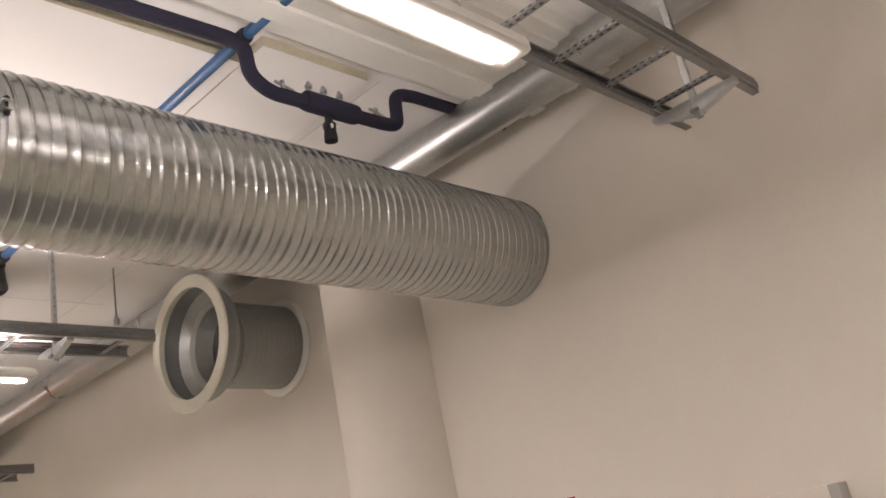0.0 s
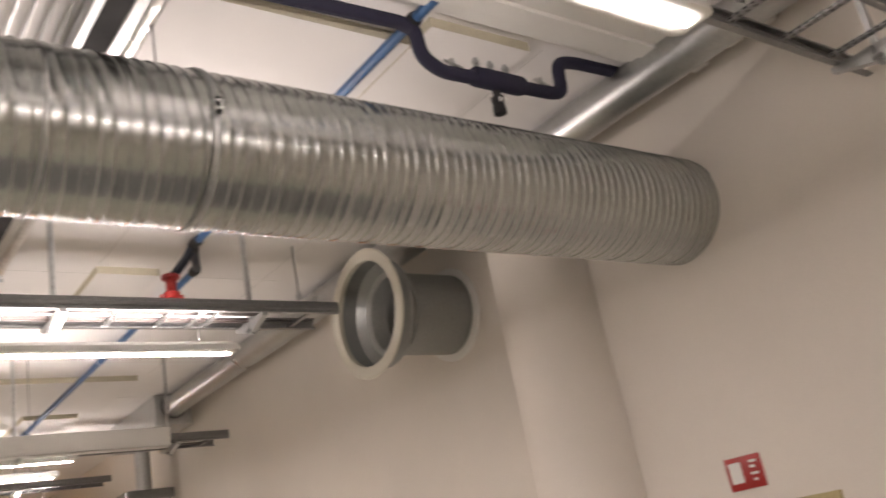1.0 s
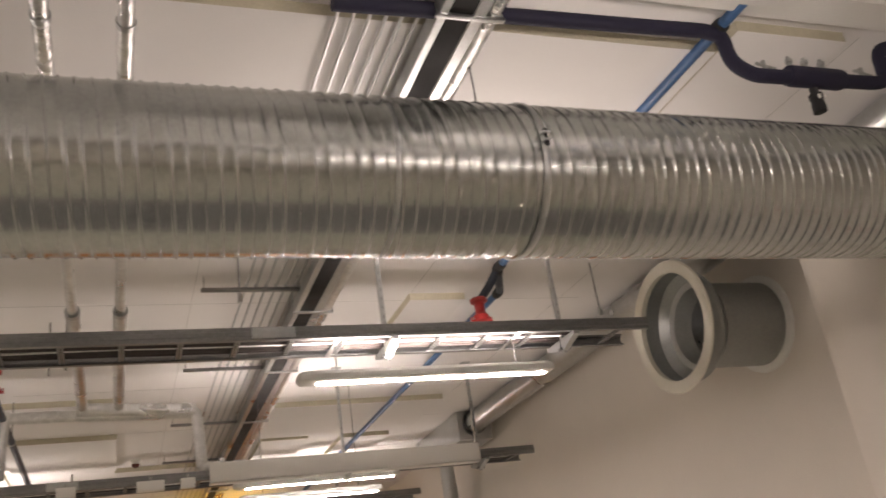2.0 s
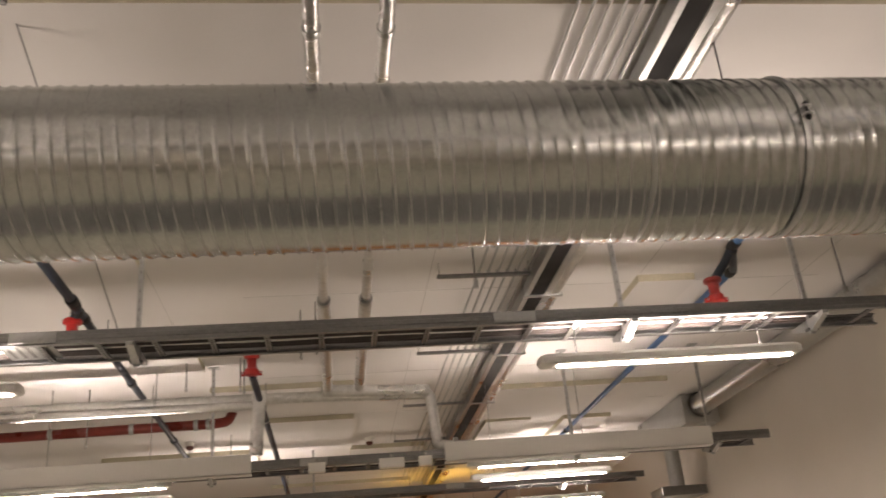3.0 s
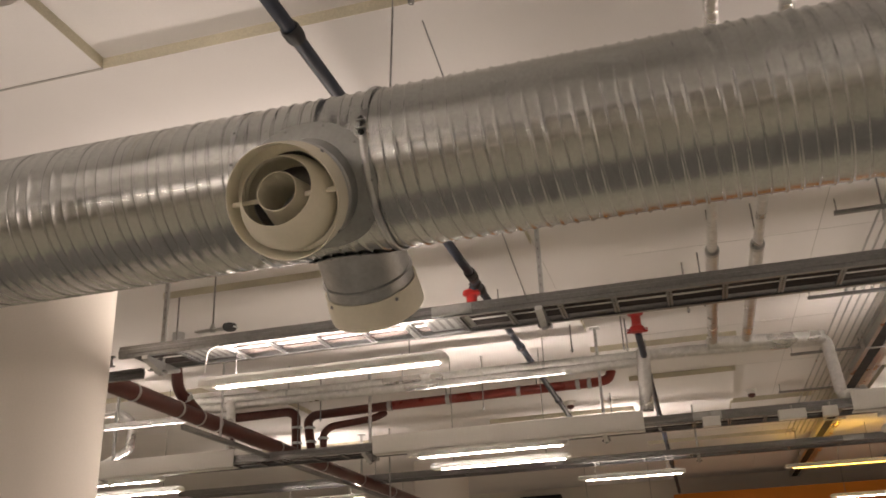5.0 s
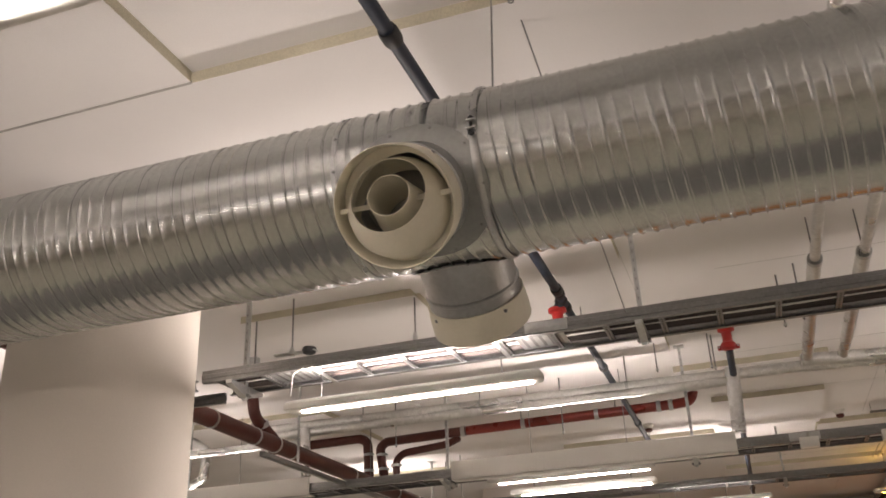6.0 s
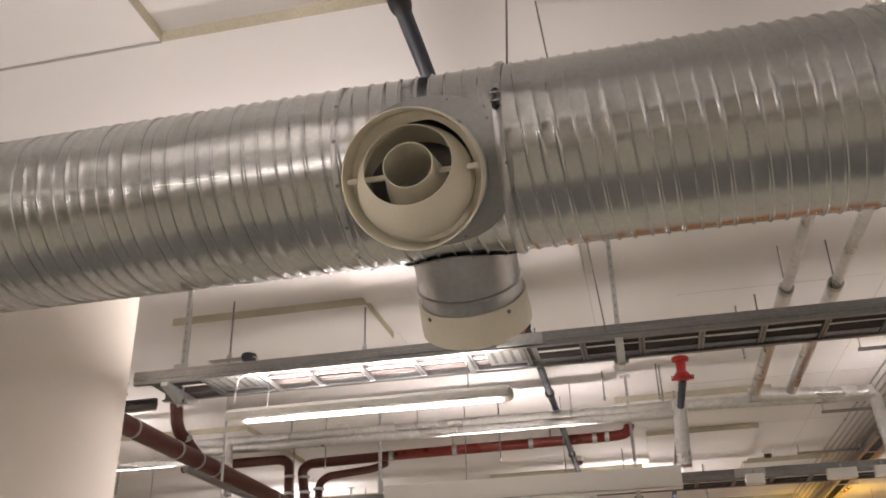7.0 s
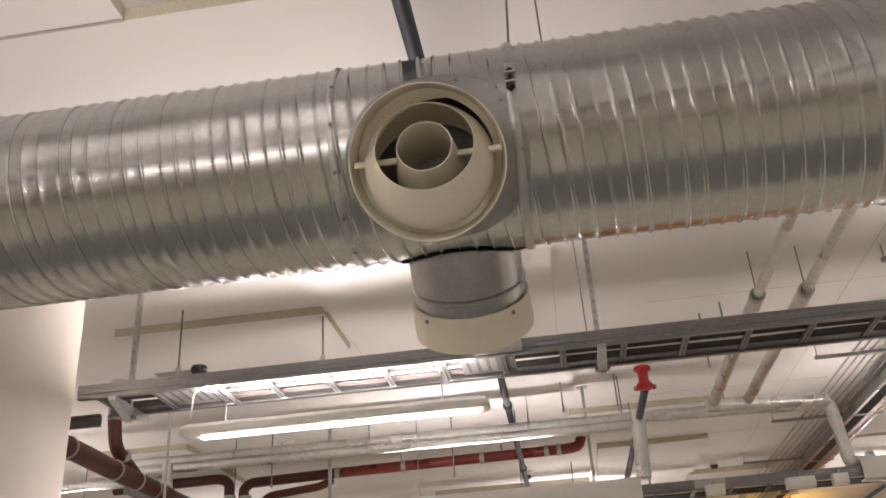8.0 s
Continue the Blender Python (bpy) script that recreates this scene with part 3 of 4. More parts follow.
# ---- luminaires ----
def luminaire(x, y, z, length, label, uplight=None, tube=M_TUBE, top=CEIL + 0.004, rail=None):
    """Batten with a white body, two rounded ends, lit tubes below and a lit slot above."""
    lum = thing("luminaire", label, "lamp", "luminaires")
    w = 0.085
    bm = B()
    sect = [(-w, 0.0), (-w * 0.98, 0.035), (-w * 0.7, 0.06), (w * 0.7, 0.06), (w * 0.98, 0.035), (w, 0.0), (w * 0.8, -0.006), (w * 0.62, -0.004), (-w * 0.62, -0.004), (-w * 0.8, -0.006)]
    rings = []
    for xx, k in ((x, 0.55), (x + 0.015, 0.85), (x + 0.05, 1.0), (x + length - 0.05, 1.0), (x + length - 0.015, 0.85), (x + length, 0.55)):
        rings.append([bm.verts.new((xx, y + a * k, z + 0.025 + (b - 0.025) * k)) for a, b in sect])
    for r0, r1 in zip(rings, rings[1:]):
        for k in range(len(sect)):
            bm.faces.new((r0[k], r0[(k + 1) % len(sect)], r1[(k + 1) % len(sect)], r1[k]))
    bm.faces.new(rings[0][::-1])
    bm.faces.new(rings[-1])
    part("housing", bm, M_WHITE, lum)
    bm = B()
    a, b, c, h = x + 0.12, x + length - 0.06, w * 0.2, 0.006
    vs = [bm.verts.new(p) for p in ((a, y - c, z - 0.005), (b, y - c, z - 0.005), (b, y - c, z - 0.005 - h), (a, y - c, z - 0.005 - h),
                                    (a, y + c, z - 0.005), (b, y + c, z - 0.005), (b, y + c, z - 0.005 - h), (a, y + c, z - 0.005 - h))]
    for f in ((0, 1, 2, 3), (3, 2, 6, 7), (7, 6, 5, 4)):
        bm.faces.new([vs[k] for k in f])
    part("tube_cover", bm, tube, lum, "lit opal cover", False)
    if uplight:
        bm = B()
        c = w * 0.62
        vs = [bm.verts.new(p) for p in ((x + 0.1, y - c, z + 0.0605), (x + length - 0.1, y - c, z + 0.0605), (x + length - 0.1, y + c, z + 0.0605), (x + 0.1, y + c, z + 0.0605))]
        bm.faces.new(vs)
        part("upper_tube", bm, uplight, lum, "lit slot on top", False)
    for dx in (0.25, length - 0.25):
        bm = B()
        rod(bm, (x + dx, y, z + 0.055), (x + dx, y, top), 0.004, 6)
        part("hanging_rod", bm, M_TRAY, lum)
        if rail:
            bm = B()
            box(bm, (x + dx - 0.015, rail - 0.01, top - 0.004), (x + dx + 0.015, rail + TW + 0.01, top + 0.004), 0.002)
            part("cross_bar", bm, M_ZINC, lum)
    return lum


LZ = 3.18
for x in (-8.97, -4.20, 0.57):
    luminaire(x, -2.56, LZ, 1.70, "white batten luminaire, lit, hung from the ceiling", M_UPTUBE)
    hung = x > -5
    luminaire(x, 5.22, LZ, 1.72, "white batten luminaire, lit, hung under the cable tray", M_UPTUBE, top=TZ if hung else CEIL + 0.004, rail=5.07 if hung else None)
    luminaire(x, 1.33, LZ - 0.03, 1.70, "white batten luminaire, lit, hung under the empty tray", M_SLOT, top=3.385 if hung else CEIL + 0.004, rail=1.14 if hung else None)
for x in (-8.4, -3.9, 0.60):
    luminaire(x, 8.85, 3.215, 1.65, "white batten luminaire, lit, under the rear tray", M_UPTUBE, top=3.29, rail=8.64)
    luminaire(x + 0.1, 9.35, 3.16, 1.5, "slim white batten luminaire, lit, behind the rear tray")
cable_tray("cable_tray", 12.9, -9.0, 3.8, 3.62, 0.4, "far galvanised ladder tray across the hall", 0.65, 0.1, (-3.0, 1.0), 0.085)
for x in (-6.0, -1.0, 2.6):
    tray_hanger(x, 12.9, 0.4, 3.62)
for x in (-7.4, -2.7, 1.7):
    luminaire(x, 13.05, 3.40, 1.5, "far white batten luminaire, lit, under the far tray", M_SLOT, top=3.63, rail=12.9)
    luminaire(x - 0.6, 17.0, 3.30, 1.65, "far white batten luminaire, lit")
luminaire(0.36, 16.0, 3.72, 1.6, "far amber luminaire, lit, near the orange wall", M_AMBER, M_AMBER)
bm = B()
box(bm, (-1.6, 20.6, FLOOR), (4.45, 20.9, 3.93))
tagged(part("wall_orange", bm, M_ORANGE, None, "", False), "bright orange painted partition at the far end", "wall", kind="structure")
dbox = thing("wall_cabinet", "dark grey box fixed on the far wall", "cabinet")
bm = B()
box(bm, (-5.1, 21.3, 3.5), (-4.15, 21.5, 4.2), 0.01)
part("body", bm, M_BLACK, dbox)

# slanting wire from the ceiling over the duct back to the cable tray
stay = thing("stay_wire", "thin steel stay wire slanting from ceiling to cable tray", "wire")
bm = B()
rod(bm, (-2.033, 3.155, CEIL + 0.01), (-1.92, 5.10, TZ + 0.03), 0.004, 6)
part("wire", bm, M_TRAY, stay)
bm = B()
lathe(bm, (-2.033, 3.155, CEIL - 0.068), (0, 0, 1), [(0, 0.004), (0, 0.014), (0.01, 0.016), (0.03, 0.016)], 10)
part("anchor", bm, M_TRAY, stay)


# white sheet covers along the front of the rear tray
for x0, x1 in ((-8.5, -5.76), (-4.20, -1.48), (0.36, 3.07)):
    cover = thing("tray_cover", "white sheet cover fixed along the rear tray", "sheet cover", "tray covers")
    bm = B()
    box(bm, (x0, 8.59, 3.245), (x1, 8.605, 3.43), 0.003)
    box(bm, (x0, 8.59, 3.245), (x1, 8.735, 3.255), 0.003)
    part("sheet", bm, M_WHITE, cover)
    for k in range(4):
        bm = B()
        box(bm, (x0 + 0.2 + k * (x1 - x0 - 0.4) / 3 - 0.015, 8.603, 3.32), (x0 + 0.2 + k * (x1 - x0 - 0.4) / 3 + 0.015, 8.64, 3.38), 0.002)
        part("clip", bm, M_ZINC, cover)
# plastic boxes on the bare stretch of the rear tray
for x, w in ((-0.95, 0.16), (-0.28, 0.24), (0.10, 0.13)):
    bm = B()
    box(bm, (x, 8.57, 3.22), (x + w, 8.65, 3.31), 0.008)
    b = thing("junction_box", "small white plastic junction box on the tray", "junction box", "junction boxes")
    part("housing", bm, M_WHITE, b)
    bm = B()
    rod(bm, (x + w / 2, 8.61, 3.31), (x + w / 2, 8.61, 3.35), 0.012, 8)
    part("cable_gland", bm, M_GREYBOX, b)
    bm = B()
    box(bm, (x + 0.006, 8.563, 3.226), (x + w - 0.006, 8.571, 3.304), 0.003)
    part("lid", bm, M_WHITE, b)


# ---- pipes ----
def saddle(parent, p, d, r, mat=M_ZINC, up=True):
    """Pipe clip with a rod to the ceiling."""
    bm = B()
    lathe(bm, Vector(p) - Vector(d).normalized() * 0.015, d, [(0, r), (0, r + 0.006), (0.03, r + 0.006), (0.03, r)], 16)
    c = part("pipe_clip", bm, mat, parent)
    if up:
        bm = B()
        rod(bm, (p[0], p[1], p[2] + r), (p[0], p[1], CEIL + 0.01), 0.005, 6)
        part("clip_rod", bm, M_TRAY, parent)
    return c


def straight_pipe(name, label, x0, y0, y1, z, r, mat, couplings=(), clips=(), group="", category="pipe", k=SKEW):
    p = thing(name, label, category, group)
    bm = B()
    hose(bm, [(x0 + k * y0, y0, z), (x0 + k * y1, y1, z)], r, 20, 0)
    part("pipe_length", bm, mat, p)
    for y in couplings:
        bm = B()
        lathe(bm, (x0 + k * y, y - 0.045, z), (k, 1, 0), [(0, r), (0, r + 0.008), (0.02, r + 0.012), (0.07, r + 0.012), (0.09, r + 0.008), (0.09, r)], 20)
        part("coupling", bm, M_BLACK, p)
    for y in clips:
        saddle(p, (x0 + k * y, y, z), (k, 1, 0), r)
    return p


def sprinkler_drop(x, y, z):
    """Red flanged valve hanging from a pipe."""
    v = thing("red_valve", "bright red grooved coupling valve on the pipe", "valve", "red valves")
    bm = B()
    lathe(bm, (x, y, z + 0.13), (0, 0, -1), [(0, 0.0), (0, 0.062), (0.008, 0.070), (0.03, 0.070), (0.042, 0.044), (0.11, 0.040), (0.13, 0.046), (0.145, 0.062), (0.19, 0.062), (0.20, 0.038), (0.20, 0)], 20)
    part("body", bm, M_RED, v)
    for s in (-1, 1):
        bm = B()
        box(bm, (x + s * 0.074 - 0.016, y - 0.02, z - 0.065), (x + s * 0.074 + 0.016, y + 0.02, z - 0.03), 0.005)
        part("lug", bm, M_RED, v)
        bm = B()
        rod(bm, (x + s * 0.078, y - 0.035, z - 0.047), (x + s * 0.078, y + 0.035, z - 0.047), 0.008, 6)
        part("bolt", bm, M_ZINC, v)
    return v


straight_pipe("blue_pipe", "blue painted water pipe under the ceiling", 2.405, -6.4, 6.03, 4.28, 0.030, M_BLUE, (2.95, 5.95), (1.0, 4.6), "blue pipes")
straight_pipe("blue_pipe", "blue painted water pipe running to the back", 2.62, 6.5, 20.5, 4.28, 0.030, M_BLUE, (6.55, 12.5), (9.2, 14), "blue pipes")
straight_pipe("blue_pipe", "dark blue painted water pipe crossing over the duct", -2.516, -6.4, 6.25, 4.10, 0.033, M_DARKPIPE, (2.94, 6.15), (1.5, 4.7), "blue pipes")
straight_pipe("blue_pipe", "dark blue painted water pipe running to the back", -2.455, 6.5, 13.0, 4.11, 0.031, M_DARKPIPE, (6.55, 8.35, 10.9), (7.3, 12.2), "blue pipes", k=-0.012)
straight_pipe("dark_pipe", "dark blue-grey pipe dropping away to the back", -1.36, 7.75, 20.5, 3.96, 0.032, M_DARKPIPE, (11.8, 16.0), (9.5, 14.5), k=-0.005)
for pts, mat in (([(2.405, 6.0, 4.28), (2.36, 6.1, 4.18), (2.26, 6.14, 4.05)], M_DARKPIPE), ([(2.405, 6.02, 4.26), (2.52, 6.28, 4.25), (2.62, 6.5, 4.28)], M_DARKPIPE),
                 ([(-2.516, 6.22, 4.10), (-2.53, 6.38, 4.10), (-2.533, 6.52, 4.11)], M_DARKPIPE), ([(-2.53, 6.36, 4.10), (-2.58, 6.42, 4.04)], M_DARKPIPE)):
    e = thing("pipe_elbow", "dark painted pipe elbow fitting", "pipe fitting", "elbows")
    bm = B()
    hose(bm, pts, 0.034, 14, 0.05)
    part("bend", bm, mat, e)
    bm = B()
    d = Vector(pts[1]) - Vector(pts[0])
    lathe(bm, pts[0], d, [(-0.02, 0.034), (-0.02, 0.043), (0.03, 0.043), (0.03, 0.034)], 16)
    part("coupling", bm, M_BLACK, e)
sprinkler_drop(2.25, 6.14, 3.94)
sprinkler_drop(-2.58, 6.43, 3.93)
sprinkler_drop(-1.40, 7.74, 4.01)

# foil-lagged pipe pair over the duct
for x0, y1 in ((-0.745, 8.55), (-0.435, 8.60)):
    p = straight_pipe("foil_pipe", "foil-lagged pipe crossing over the duct", x0, -6.4, 6.15, 4.04, 0.034, M_FOIL, (), (1.2, 3.0, 6.2), "foil pipes")
    bm = B()
    hose(bm, [(along_y(x0, 6.2), 6.2, 4.04), (along_y(x0, 7.4), 7.4, 4.035), (along_y(x0, y1), y1, 4.02)], 0.048, 18, 0.1, 0.03)
    part("thick_lagging", bm, M_FOIL, p)
    bm = B()
    lathe(bm, (along_y(x0, 6.2), 6.17, 4.04), (0, 1, 0), [(0, 0.03), (0.0, 0.05), (0.05, 0.052), (0.06, 0.045)], 16)
    part("lagging_end", bm, M_ZINC, p)
# foil header across the back with two drops
hdr = thing("foil_header", "foil-lagged header pipes across the back with drops", "pipe")
for y, z, r, pts in ((8.72, 3.97, 0.055, [(-6.5, 8.72, 4.0), (-1.0, 8.72, 3.985), (0.27, 8.72, 3.95), (0.31, 8.72, 3.42), (0.46, 8.72, 3.41)]),
                     (8.66, 3.88, 0.045, [(-6.5, 8.66, 3.91), (-1.45, 8.66, 3.91)]),
                     (8.66, 3.90, 0.065, [(-1.41, 8.66, 4.03), (-1.44, 8.66, 3.43)]),
                     (8.8, 4.0, 0.06, [(-0.80, 8.62, 4.01), (0.26, 8.70, 3.975)]),
                     (8.8, 4.0, 0.055, [(-8.6, 8.95, 4.06), (-7.45, 8.95, 4.04), (-7.25, 8.95, 3.9), (-7.28, 8.95, 3.6), (-7.6, 8.95, 3.45), (-8.6, 8.95, 3.42)]),
                     (8.75, 4.0, 0.05, [(-5.83, 8.62, 3.95), (-5.81, 8.62, 3.44)]),
                     (8.75, 4.0, 0.045, [(-8.8, 8.8, 3.86), (-5.9, 8.8, 3.85)])):
    fine = []
    for a, b in zip(pts, pts[1:]):
        m = max(2, int((Vector(b) - Vector(a)).length / 0.25))
        fine += [Vector(a).lerp(Vector(b), k / m) for k in range(m)]
    bm = B()
    hose(bm, fine + [Vector(pts[-1])], r, 18, 0.05, 0.035)
    part("lagged_pipe", bm, M_FOIL, hdr)
bm = B()
rod(bm, (0.46, 8.72, 3.41), (0.51, 8.72, 3.41), 0.085, 18)
part("end_cap", bm, M_ZINC, hdr)
for x in (-5.2, -3.9, -2.4):
    saddle(hdr, (x, 8.72, 3.985), (1, 0, 0), 0.057)

# cross trunking with conduits
TX = 1.00
trunk = thing("trunking", "silver cable trunking crossing under the ceiling with a dark gap", "trunking")
# the middle bar is solid black, in place of the channel's shaded inside
for dx0, dx1, z0, z1, mat in ((-0.135, -0.092, 4.166, 4.26, M_ZINC), (-0.093, 0.026, 4.170, 4.24, M_GAP), (0.025, 0.085, 4.166, 4.25, M_ZINC)):
    bm = B()
    p = [(along_y(TX, y), y) for y in (-6.4, 21)]
    obox(bm, (p[0][0] + (dx0 + dx1) / 2, p[0][1], (z0 + z1) / 2), (p[1][0] + (dx0 + dx1) / 2, p[1][1], (z0 + z1) / 2), dx1 - dx0, z1 - z0, 0.004)
    part("channel", bm, mat, trunk)
bm = B()
hose(bm, [(along_y(TX, y / 2) + 0.13, y / 2, 4.21) for y in range(-12, 42)], 0.042, 14, 0.0, 0.05)
part("foil_sleeve", bm, M_FOIL, trunk)
for y in (1.2, 2.9, 4.9, 6.6, 8.2, 10.1, 12.2, 14.3):
    bm = B()
    box(bm, (along_y(TX, y) - 0.15, y, 4.155), (along_y(TX, y) + 0.18, y + 0.03, 4.17), 0.002)
    rod(bm, (along_y(TX, y) - 0.14, y + 0.015, 4.16), (along_y(TX, y) - 0.14, y + 0.015, CEIL + 0.01), 0.005, 6)
    rod(bm, (along_y(TX, y) + 0.175, y + 0.015, 4.16), (along_y(TX, y) + 0.175, y + 0.015, CEIL + 0.01), 0.005, 6)
    part("bracket", bm, M_ZINC, trunk)
for i in range(6):
    x0 = 0.46 + i * 0.075
    c = thing("conduit", "thin grey steel conduit under the ceiling", "conduit", "conduits")
    bm = B()
    hose(bm, [(along_y(x0, -6.4), -6.4, 4.275), (along_y(x0, 16), 16, 4.275)], 0.0095, 8, 0)
    part("tube", bm, M_ZINC, c)
    for y in (2.3, 6.33, 8.32, 10.4, 12.4):
        bm = B()
        box(bm, (along_y(x0, y) - 0.014, y - 0.012, 4.262), (along_y(x0, y) + 0.014, y + 0.012, 4.290), 0.003)
        part("pipe_clip", bm, M_ZINC, c)
for y in (2.3, 6.33, 8.32, 10.4, 12.4):
    c = thing("conduit_rail", "short steel rail carrying conduits", "rail", "conduit rails")
    bm = B()
    box(bm, (along_y(0.13, y), y - 0.018, 4.235), (along_y(0.88, y), y + 0.018, 4.262), 0.002)
    part("rail", bm, M_TRAY, c)
    for x0 in (0.15, 0.86):
        bm = B()
        rod(bm, (along_y(x0, y), y, 4.24), (along_y(x0, y), y, CEIL + 0.01), 0.004, 6)
        part("rod", bm, M_TRAY, c)

# dark lagged pipe with a valve, close to the wall
dark = thing("lagged_valve_pipe", "navy foam-lagged pipe with a stepped valve loop", "pipe")
PY = 2.96
bm = B()
hose(bm, [(0.4, PY, 4.21), (2.33, PY, 4.265), (2.42, PY, 4.24), (2.43, PY, 4.08), (2.54, PY, 4.015), (3.33, PY, 4.03), (3.43, PY, 4.05), (3.45, PY, 4.26), (3.6, PY, 4.29), (4.47, PY, 4.315)], 0.038, 18, 0.07)
part("lagging", bm, M_NAVY, dark)
bm = B()
lathe(bm, (2.76, PY, 4.03), (1, 0, 0), [(0, 0.03), (0, 0.052), (0.02, 0.056), (0.33, 0.056), (0.35, 0.052), (0.35, 0.03)], 20)
part("valve_lagging", bm, M_NAVY, dark)
bm = B()
lathe(bm, (2.925, PY + 0.02, 3.99), (0.0, 0.05, -1), [(0, 0.022), (0.05, 0.022), (0.05, 0.036), (0.075, 0.036), (0.078, 0.03), (0.12, 0.036), (0.15, 0.036), (0.152, 0.0)], 18)
part("actuator", bm, M_BLACK, dark, "black valve actuator")
for k in range(2):
    bm = B()
    box(bm, (2.90 + k * 0.035, PY - 0.022, 3.895), (2.913 + k * 0.035, PY - 0.012, 3.92), 0.002)
    part("marking", bm, M_WHITE, dark)
for x, z in ((2.62, 4.05), (3.26, 4.06)):
    bm = B()
    obox(bm, (x - 0.05, PY - 0.01, z + 0.035), (x + 0.07, PY - 0.01, z + 0.005), 0.018, 0.012, 0.003)
    rod(bm, (x, PY - 0.01, z), (x, PY - 0.01, z + 0.05), 0.012, 8)
    part("lever", bm, M_ZINC, dark, "zinc valve lever")
for x in (2.80, 2.90, 3.01):
    bm = B()
    lathe(bm, (x, PY, 4.08), (0, 0, 1), [(0, 0.012), (0.03, 0.012), (0.032, 0.020), (0.05, 0.020), (0.052, 0.010), (0.07, 0.010), (0.07, 0)], 12)
    part("test_plug", bm, M_ZINC, dark)

# ---- red and brown pipes at the back ----
drain = thing("drain_pipe", "red-brown cast iron drain pipe with steel couplings", "drain pipe")
DK, DX = -0.018, -5.571
bm = B()
hose(bm, [(DX + DK * y, y, 3.60 + 0.004 * (10 - y)) for y in (2.0, 6.0, 10.0, 14.0, 17.5)], 0.078, 24, 0)
part("main_pipe", bm, M_BROWN, drain)
for y in (6.6, 7.35, 7.75, 8.1, 9.6, 11.0, 12.5, 14.0):
    bm = B()
    lathe(bm, (DX + DK * y, y, 3.60 + 0.004 * (10 - y)), (DK, 1, 0), [(0, 0.078), (0, 0.085), (0.025, 0.085), (0.025, 0.078)], 24)
    part("coupling", bm, M_ZINC, drain)
bm = B()
hose(bm, [(DX + DK * 7.9, 7.9, 3.60), (DX + DK * 7.4 - 0.03, 7.4, 3.80), (DX + DK * 7.4 - 0.04, 7.36, 4.02)], 0.055, 18, 0.12)
part("branch_pipe", bm, M_BROWN, drain)
bm = B()
lathe(bm, (DX + DK * 7.55 - 0.02, 7.55, 3.74), (0, -0.62, 0.78), [(0, 0.055), (0, 0.066), (0.05, 0.066), (0.05, 0.055)], 18)
part("branch_coupling", bm, M_ZINC, drain)
bm = B()
hose(bm, [(DX + DK * 7.4 - 0.04, 7.36, 4.02), (DX + DK * 7.4 - 0.04, 7.36, CEIL + 0.01)], 0.06, 18, 0)
part("branch_sleeve", bm, M_ZINC, drain)
for y in (6.0, 10.2, 13.2):
    bm = B()
    rod(bm, (DX + DK * y, y, 3.66), (DX + DK * y, y, CEIL + 0.01), 0.006, 6)
    part("hanging_rod", bm, M_TRAY, drain)
strut = thing("support_rail", "dark steel rail running below the drain pipe", "rail")
bm = B()
obox(bm, (-5.35, 6.9, 3.33), (-5.45, 13.5, 3.32), 0.045, 0.045, 0.004)
part("rail", bm, M_TRAY, strut)
for x, y in ((-5.37, 7.6), (-5.44, 12.8)):
    bm = B()
    rod(bm, (x, y, 3.33), (x, y, CEIL + 0.01), 0.012, 8)
    part("post", bm, M_ZINC, strut)

red = thing("red_water_pipe", "glossy red painted water pipe with elbows at the back", "pipe")
for pts, r, mat in (([(-4.65, 10.65, 4.20), (-2.08, 10.65, 4.225), (-1.93, 10.68, 4.25), (-1.89, 10.75, CEIL + 0.01)], 0.058, M_REDPIPE),
                    ([(-4.67, 10.65, 4.20), (-5.74, 10.65, 4.175), (-5.82, 10.65, 4.1), (-5.76, 10.65, 3.68)], 0.058, M_BROWN),
                    ([(-7.4, 10.65, 4.24), (-6.1, 10.65, 4.26), (-5.99, 10.65, 4.2), (-5.97, 10.65, 3.68)], 0.06, M_BROWN),
                    ([(-4.80, 10.75, 4.14), (-4.89, 10.60, 4.05), (-5.48, 10.60, 4.0), (-5.58, 10.60, 3.92), (-5.58, 10.60, 3.66)], 0.045, M_BROWN)):
    bm = B()
    hose(bm, pts, r, 18, 0.10)
    part("pipe_run", bm, mat, red)
for x in (-4.72, -3.95, -3.05, -2.32, -2.18):
    bm = B()
    lathe(bm, (x, 10.65, 4.20 + 0.0097 * (x + 4.65)), (1, 0, 0), [(0, 0.058), (0, 0.068), (0.05, 0.068), (0.05, 0.058)], 18)
    part("coupling", bm, M_ZINC, red)
for x, z in ((-5.79, 4.0), (-5.77, 3.82), (-5.975, 4.02), (-5.972, 3.82), (-5.58, 3.84)):
    bm = B()
    lathe(bm, (x, 10.65 if x != -5.58 else 10.60, z), (0, 0, 1), [(0, 0.05), (0, 0.07), (0.03, 0.07), (0.03, 0.05)], 18)
    part("coupling", bm, M_ZINC, red)
for x in (-3.95, -2.8):
    bm = B()
    rod(bm, (x, 10.65, 4.25), (x, 10.65, CEIL + 0.004), 0.007, 6)
    part("hanging_rod", bm, M_TRAY, red)

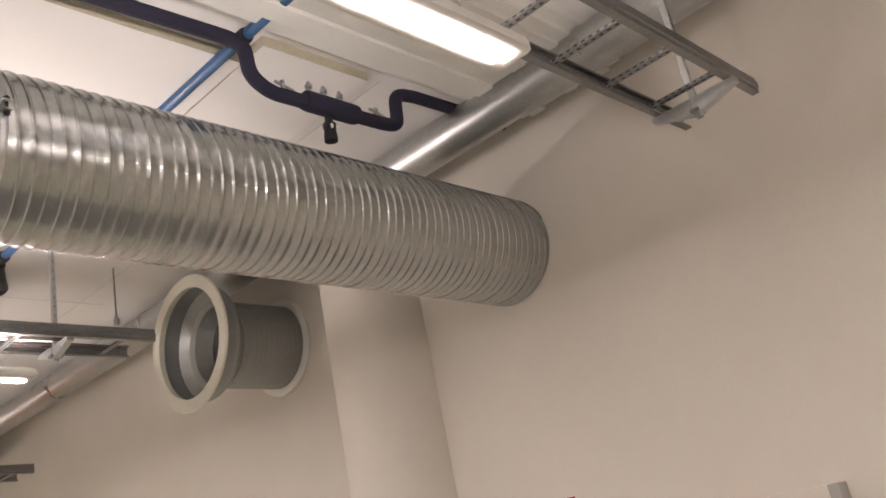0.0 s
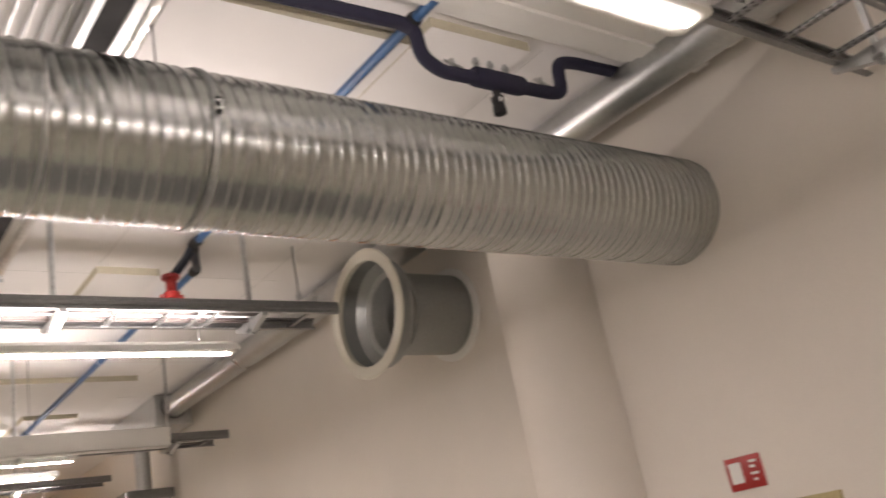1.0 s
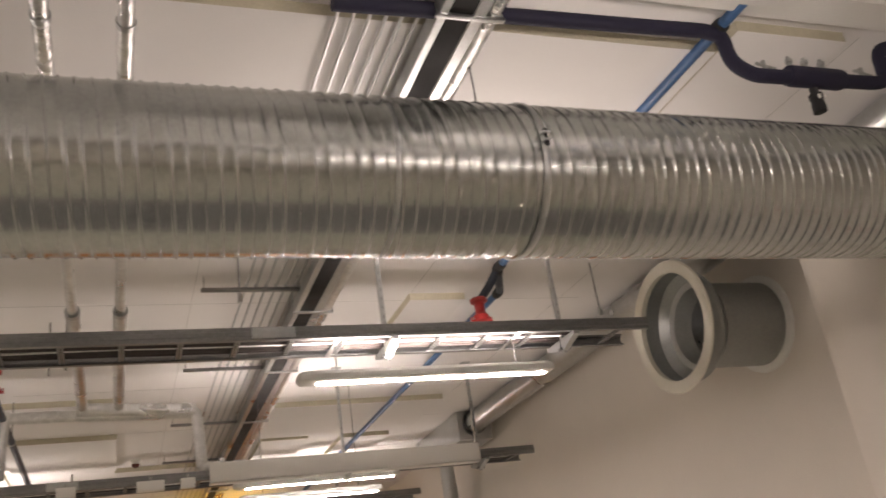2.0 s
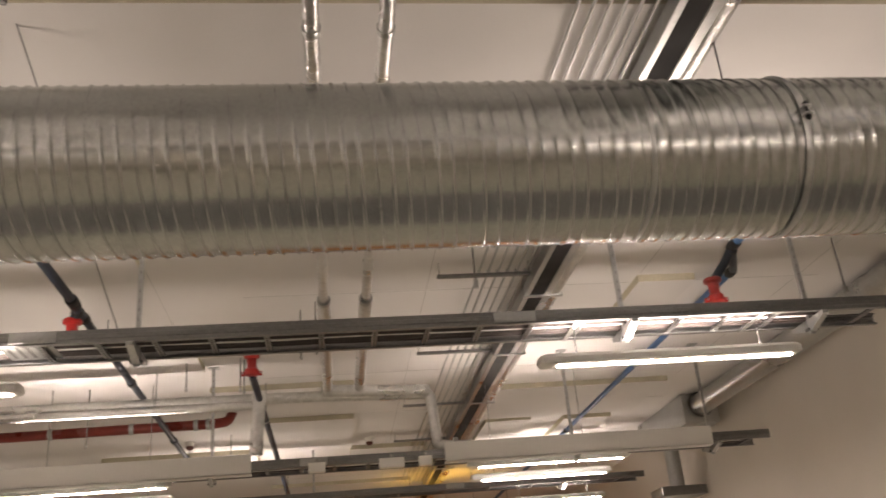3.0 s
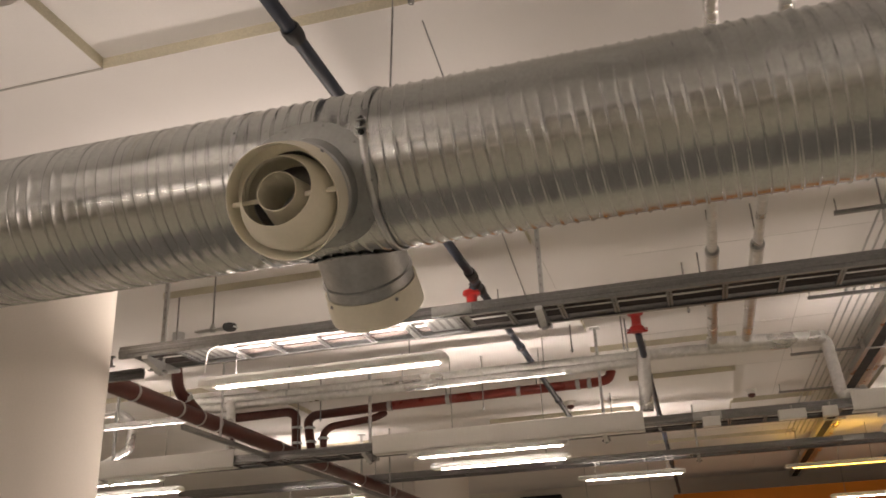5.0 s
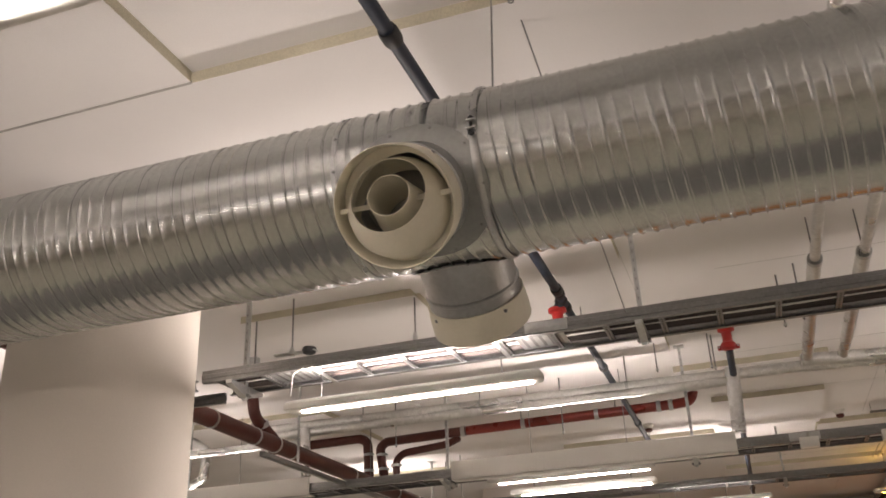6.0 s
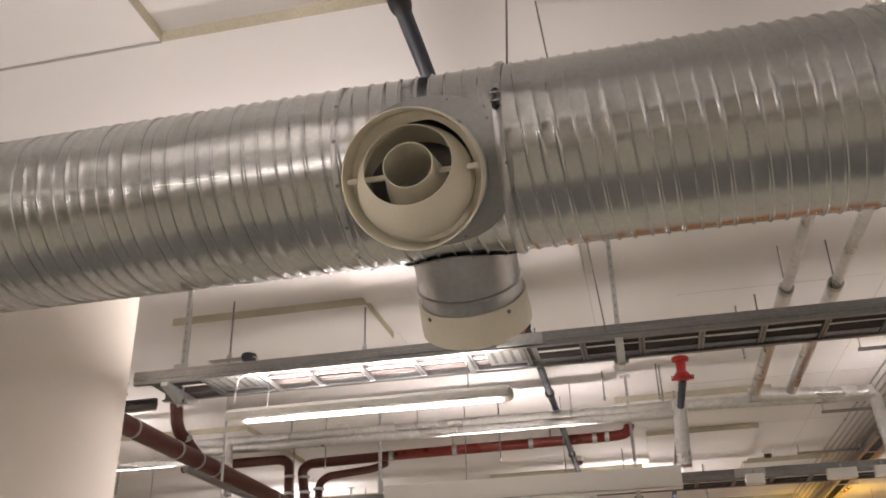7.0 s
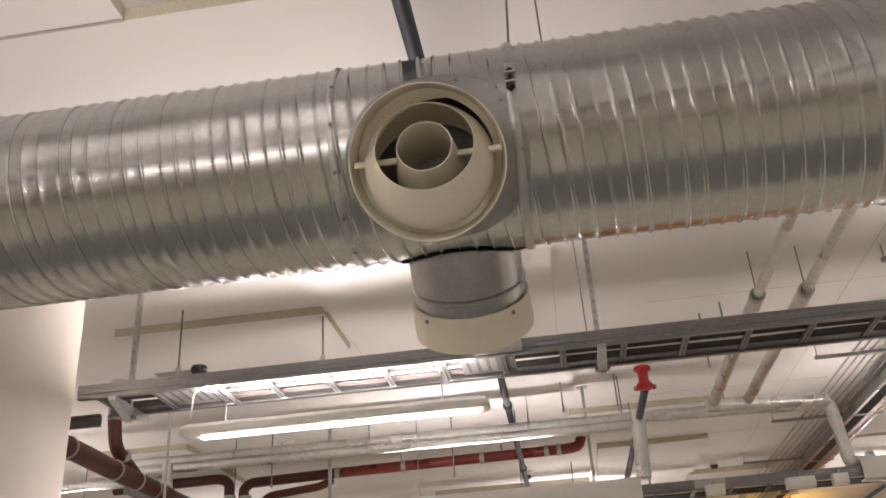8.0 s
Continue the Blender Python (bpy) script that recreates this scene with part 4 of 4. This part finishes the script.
# ---- on the wall by the duct ----
sign = thing("safety_sign", "small red and white fire safety sign on the wall", "sign")
bm = B()
box(bm, (WX - 0.006, 3.09, 1.72), (WX + 0.003, 3.34, 1.91), 0.002)
part("plate", bm, M_RED, sign)
bm = B()
box(bm, (WX - 0.009, 3.23, 1.76), (WX - 0.006, 3.315, 1.88))
part("pictogram", bm, M_WHITE, sign, "pale pictogram field")
for k, (w, z) in enumerate(((0.05, 1.865), (0.035, 1.835), (0.055, 1.795), (0.03, 1.76))):
    bm = B()
    box(bm, (WX - 0.009, 3.12 + (k % 2) * 0.015, z), (WX - 0.006, 3.12 + (k % 2) * 0.015 + w, z + 0.014))
    part("mark", bm, M_WHITE, sign)
strip = thing("wall_strip", "narrow pale wooden strip on the wall", "strip")
bm = B()
box(bm, (WX - 0.018, 2.66, 1.52), (WX + 0.003, 2.96, 1.62), 0.003)
part("board", bm, M_WOOD, strip)
hose_box = thing("fire_cabinet", "pale wall cabinet with red edge and grey hinge side", "cabinet")
bm = B()
box(bm, (WX - 0.10, 1.607, 0.9), (WX + 0.003, 2.01, 1.678), 0.006)
part("body", bm, M_WALL, hose_box)
bm = B()
box(bm, (WX - 0.106, 2.012, 0.9), (WX - 0.002, 2.07, 1.684), 0.004)
part("red_edge", bm, M_RED, hose_box, "red painted edge")
bm = B()
box(bm, (WX - 0.108, 1.550, 0.9), (WX - 0.002, 1.605, 1.676), 0.004)
part("grey_edge", bm, M_GREYBOX, hose_box, "grey plastic edge")


# ---- threaded rods and small fittings under the ceiling ----
def ceiling_rod(x, y, z, foot=True):
    """Threaded rod hung from the ceiling with a nut and a small foot plate."""
    r = thing("ceiling_rod", "thin threaded steel rod hanging from the ceiling", "rod", "ceiling rods")
    bm = B()
    rod(bm, (x, y, z), (x, y, CEIL + 0.01), 0.007, 8)
    part("shaft", bm, M_TRAY, r)
    bm = B()
    rod(bm, (x, y, z + 0.012), (x, y, z + 0.03), 0.015, 6)
    part("nut", bm, M_ZINC, r)
    if foot:
        bm = B()
        box(bm, (x - 0.016, y - 0.02, z - 0.04), (x + 0.016, y + 0.02, z + 0.010), 0.004)
        part("foot_plate", bm, M_ZINC, r)
    return r


for x, y, z, foot in ((-4.65, 6.10, 3.92, True), (-3.70, 6.34, 3.98, True), (-0.82, 7.06, 3.90, False), (-0.95, 7.25, 3.92, False), (-2.07, 8.43, 4.02, False), (-1.58, 8.55, 4.02, False),
                      (-1.55, 8.62, 4.02, False), (-5.10, 6.30, 3.80, False), (0.35, 5.9, 4.02, True), (-4.9, 8.9, 3.7, False), (-3.2, 9.4, 3.75, False), (3.30, 6.10, 3.93, True), (-2.03, 11.9, 4.0, True)):
    ceiling_rod(x, y, z, foot)
det = thing("detector", "small black detector on a zinc bracket under the ceiling", "detector")
bm = B()
box(bm, (-4.80, 6.07, 3.895), (-4.44, 6.13, 3.905), 0.002)
part("bracket", bm, M_ZINC, det)
bm = B()
lathe(bm, (-4.50, 6.10, 3.93), (0, 0, -1), [(0, 0.0), (0, 0.05), (0.02, 0.058), (0.045, 0.05), (0.055, 0.03), (0.055, 0)], 20)
part("head", bm, M_BLACK, det)
for x, y in ((-5.0, 9.75), (-0.2, 12.6), (-2.6, 12.2)):
    cap = thing("smoke_detector", "small dark red capped detector on the ceiling", "detector", "ceiling detectors")
    bm = B()
    lathe(bm, (x, y, CEIL + 0.004), (0, 0, -1), [(0, 0.0), (0, 0.07), (0.03, 0.07), (0.04, 0.055), (0.06, 0.05), (0.065, 0)], 20)
    part("base", bm, M_WHITE, cap)
    bm = B()
    lathe(bm, (x, y, CEIL - 0.058), (0, 0, -1), [(0, 0.05), (0.03, 0.048), (0.045, 0.03), (0.048, 0)], 20)
    part("head", bm, M_BROWN, cap)
# zinc splice plates lying in the lit stretch of the tray, and a loose white flex
for x in (-4.36, -2.62):
    pl = thing("splice_plate", "bright perforated zinc plate lying in the cable tray", "plate", "splice plates")
    bm = B()
    box(bm, (x, 5.10, TZ + 0.027), (x + 0.30, 5.42, TZ + 0.031), 0.001)
    part("sheet", bm, M_ZINC, pl)
    for k in range(5):
        bm = B()
        box(bm, (x + 0.03 + k * 0.055, 5.14, TZ + 0.0255), (x + 0.05 + k * 0.055, 5.38, TZ + 0.0275))
        part("perforation", bm, M_TRAY, pl)
flex = thing("lamp_flex", "white lamp cable looping from the tray to the luminaire", "cable")
bm = B()
hose(bm, [(-3.95, 5.20, TZ + 0.03), (-4.00, 5.06, TZ + 0.005), (-4.07, 5.045, TZ - 0.03), (-4.08, 5.045, TZ - 0.18)], 0.005, 10, 0.04)
part("cable", bm, M_WCABLE, flex)
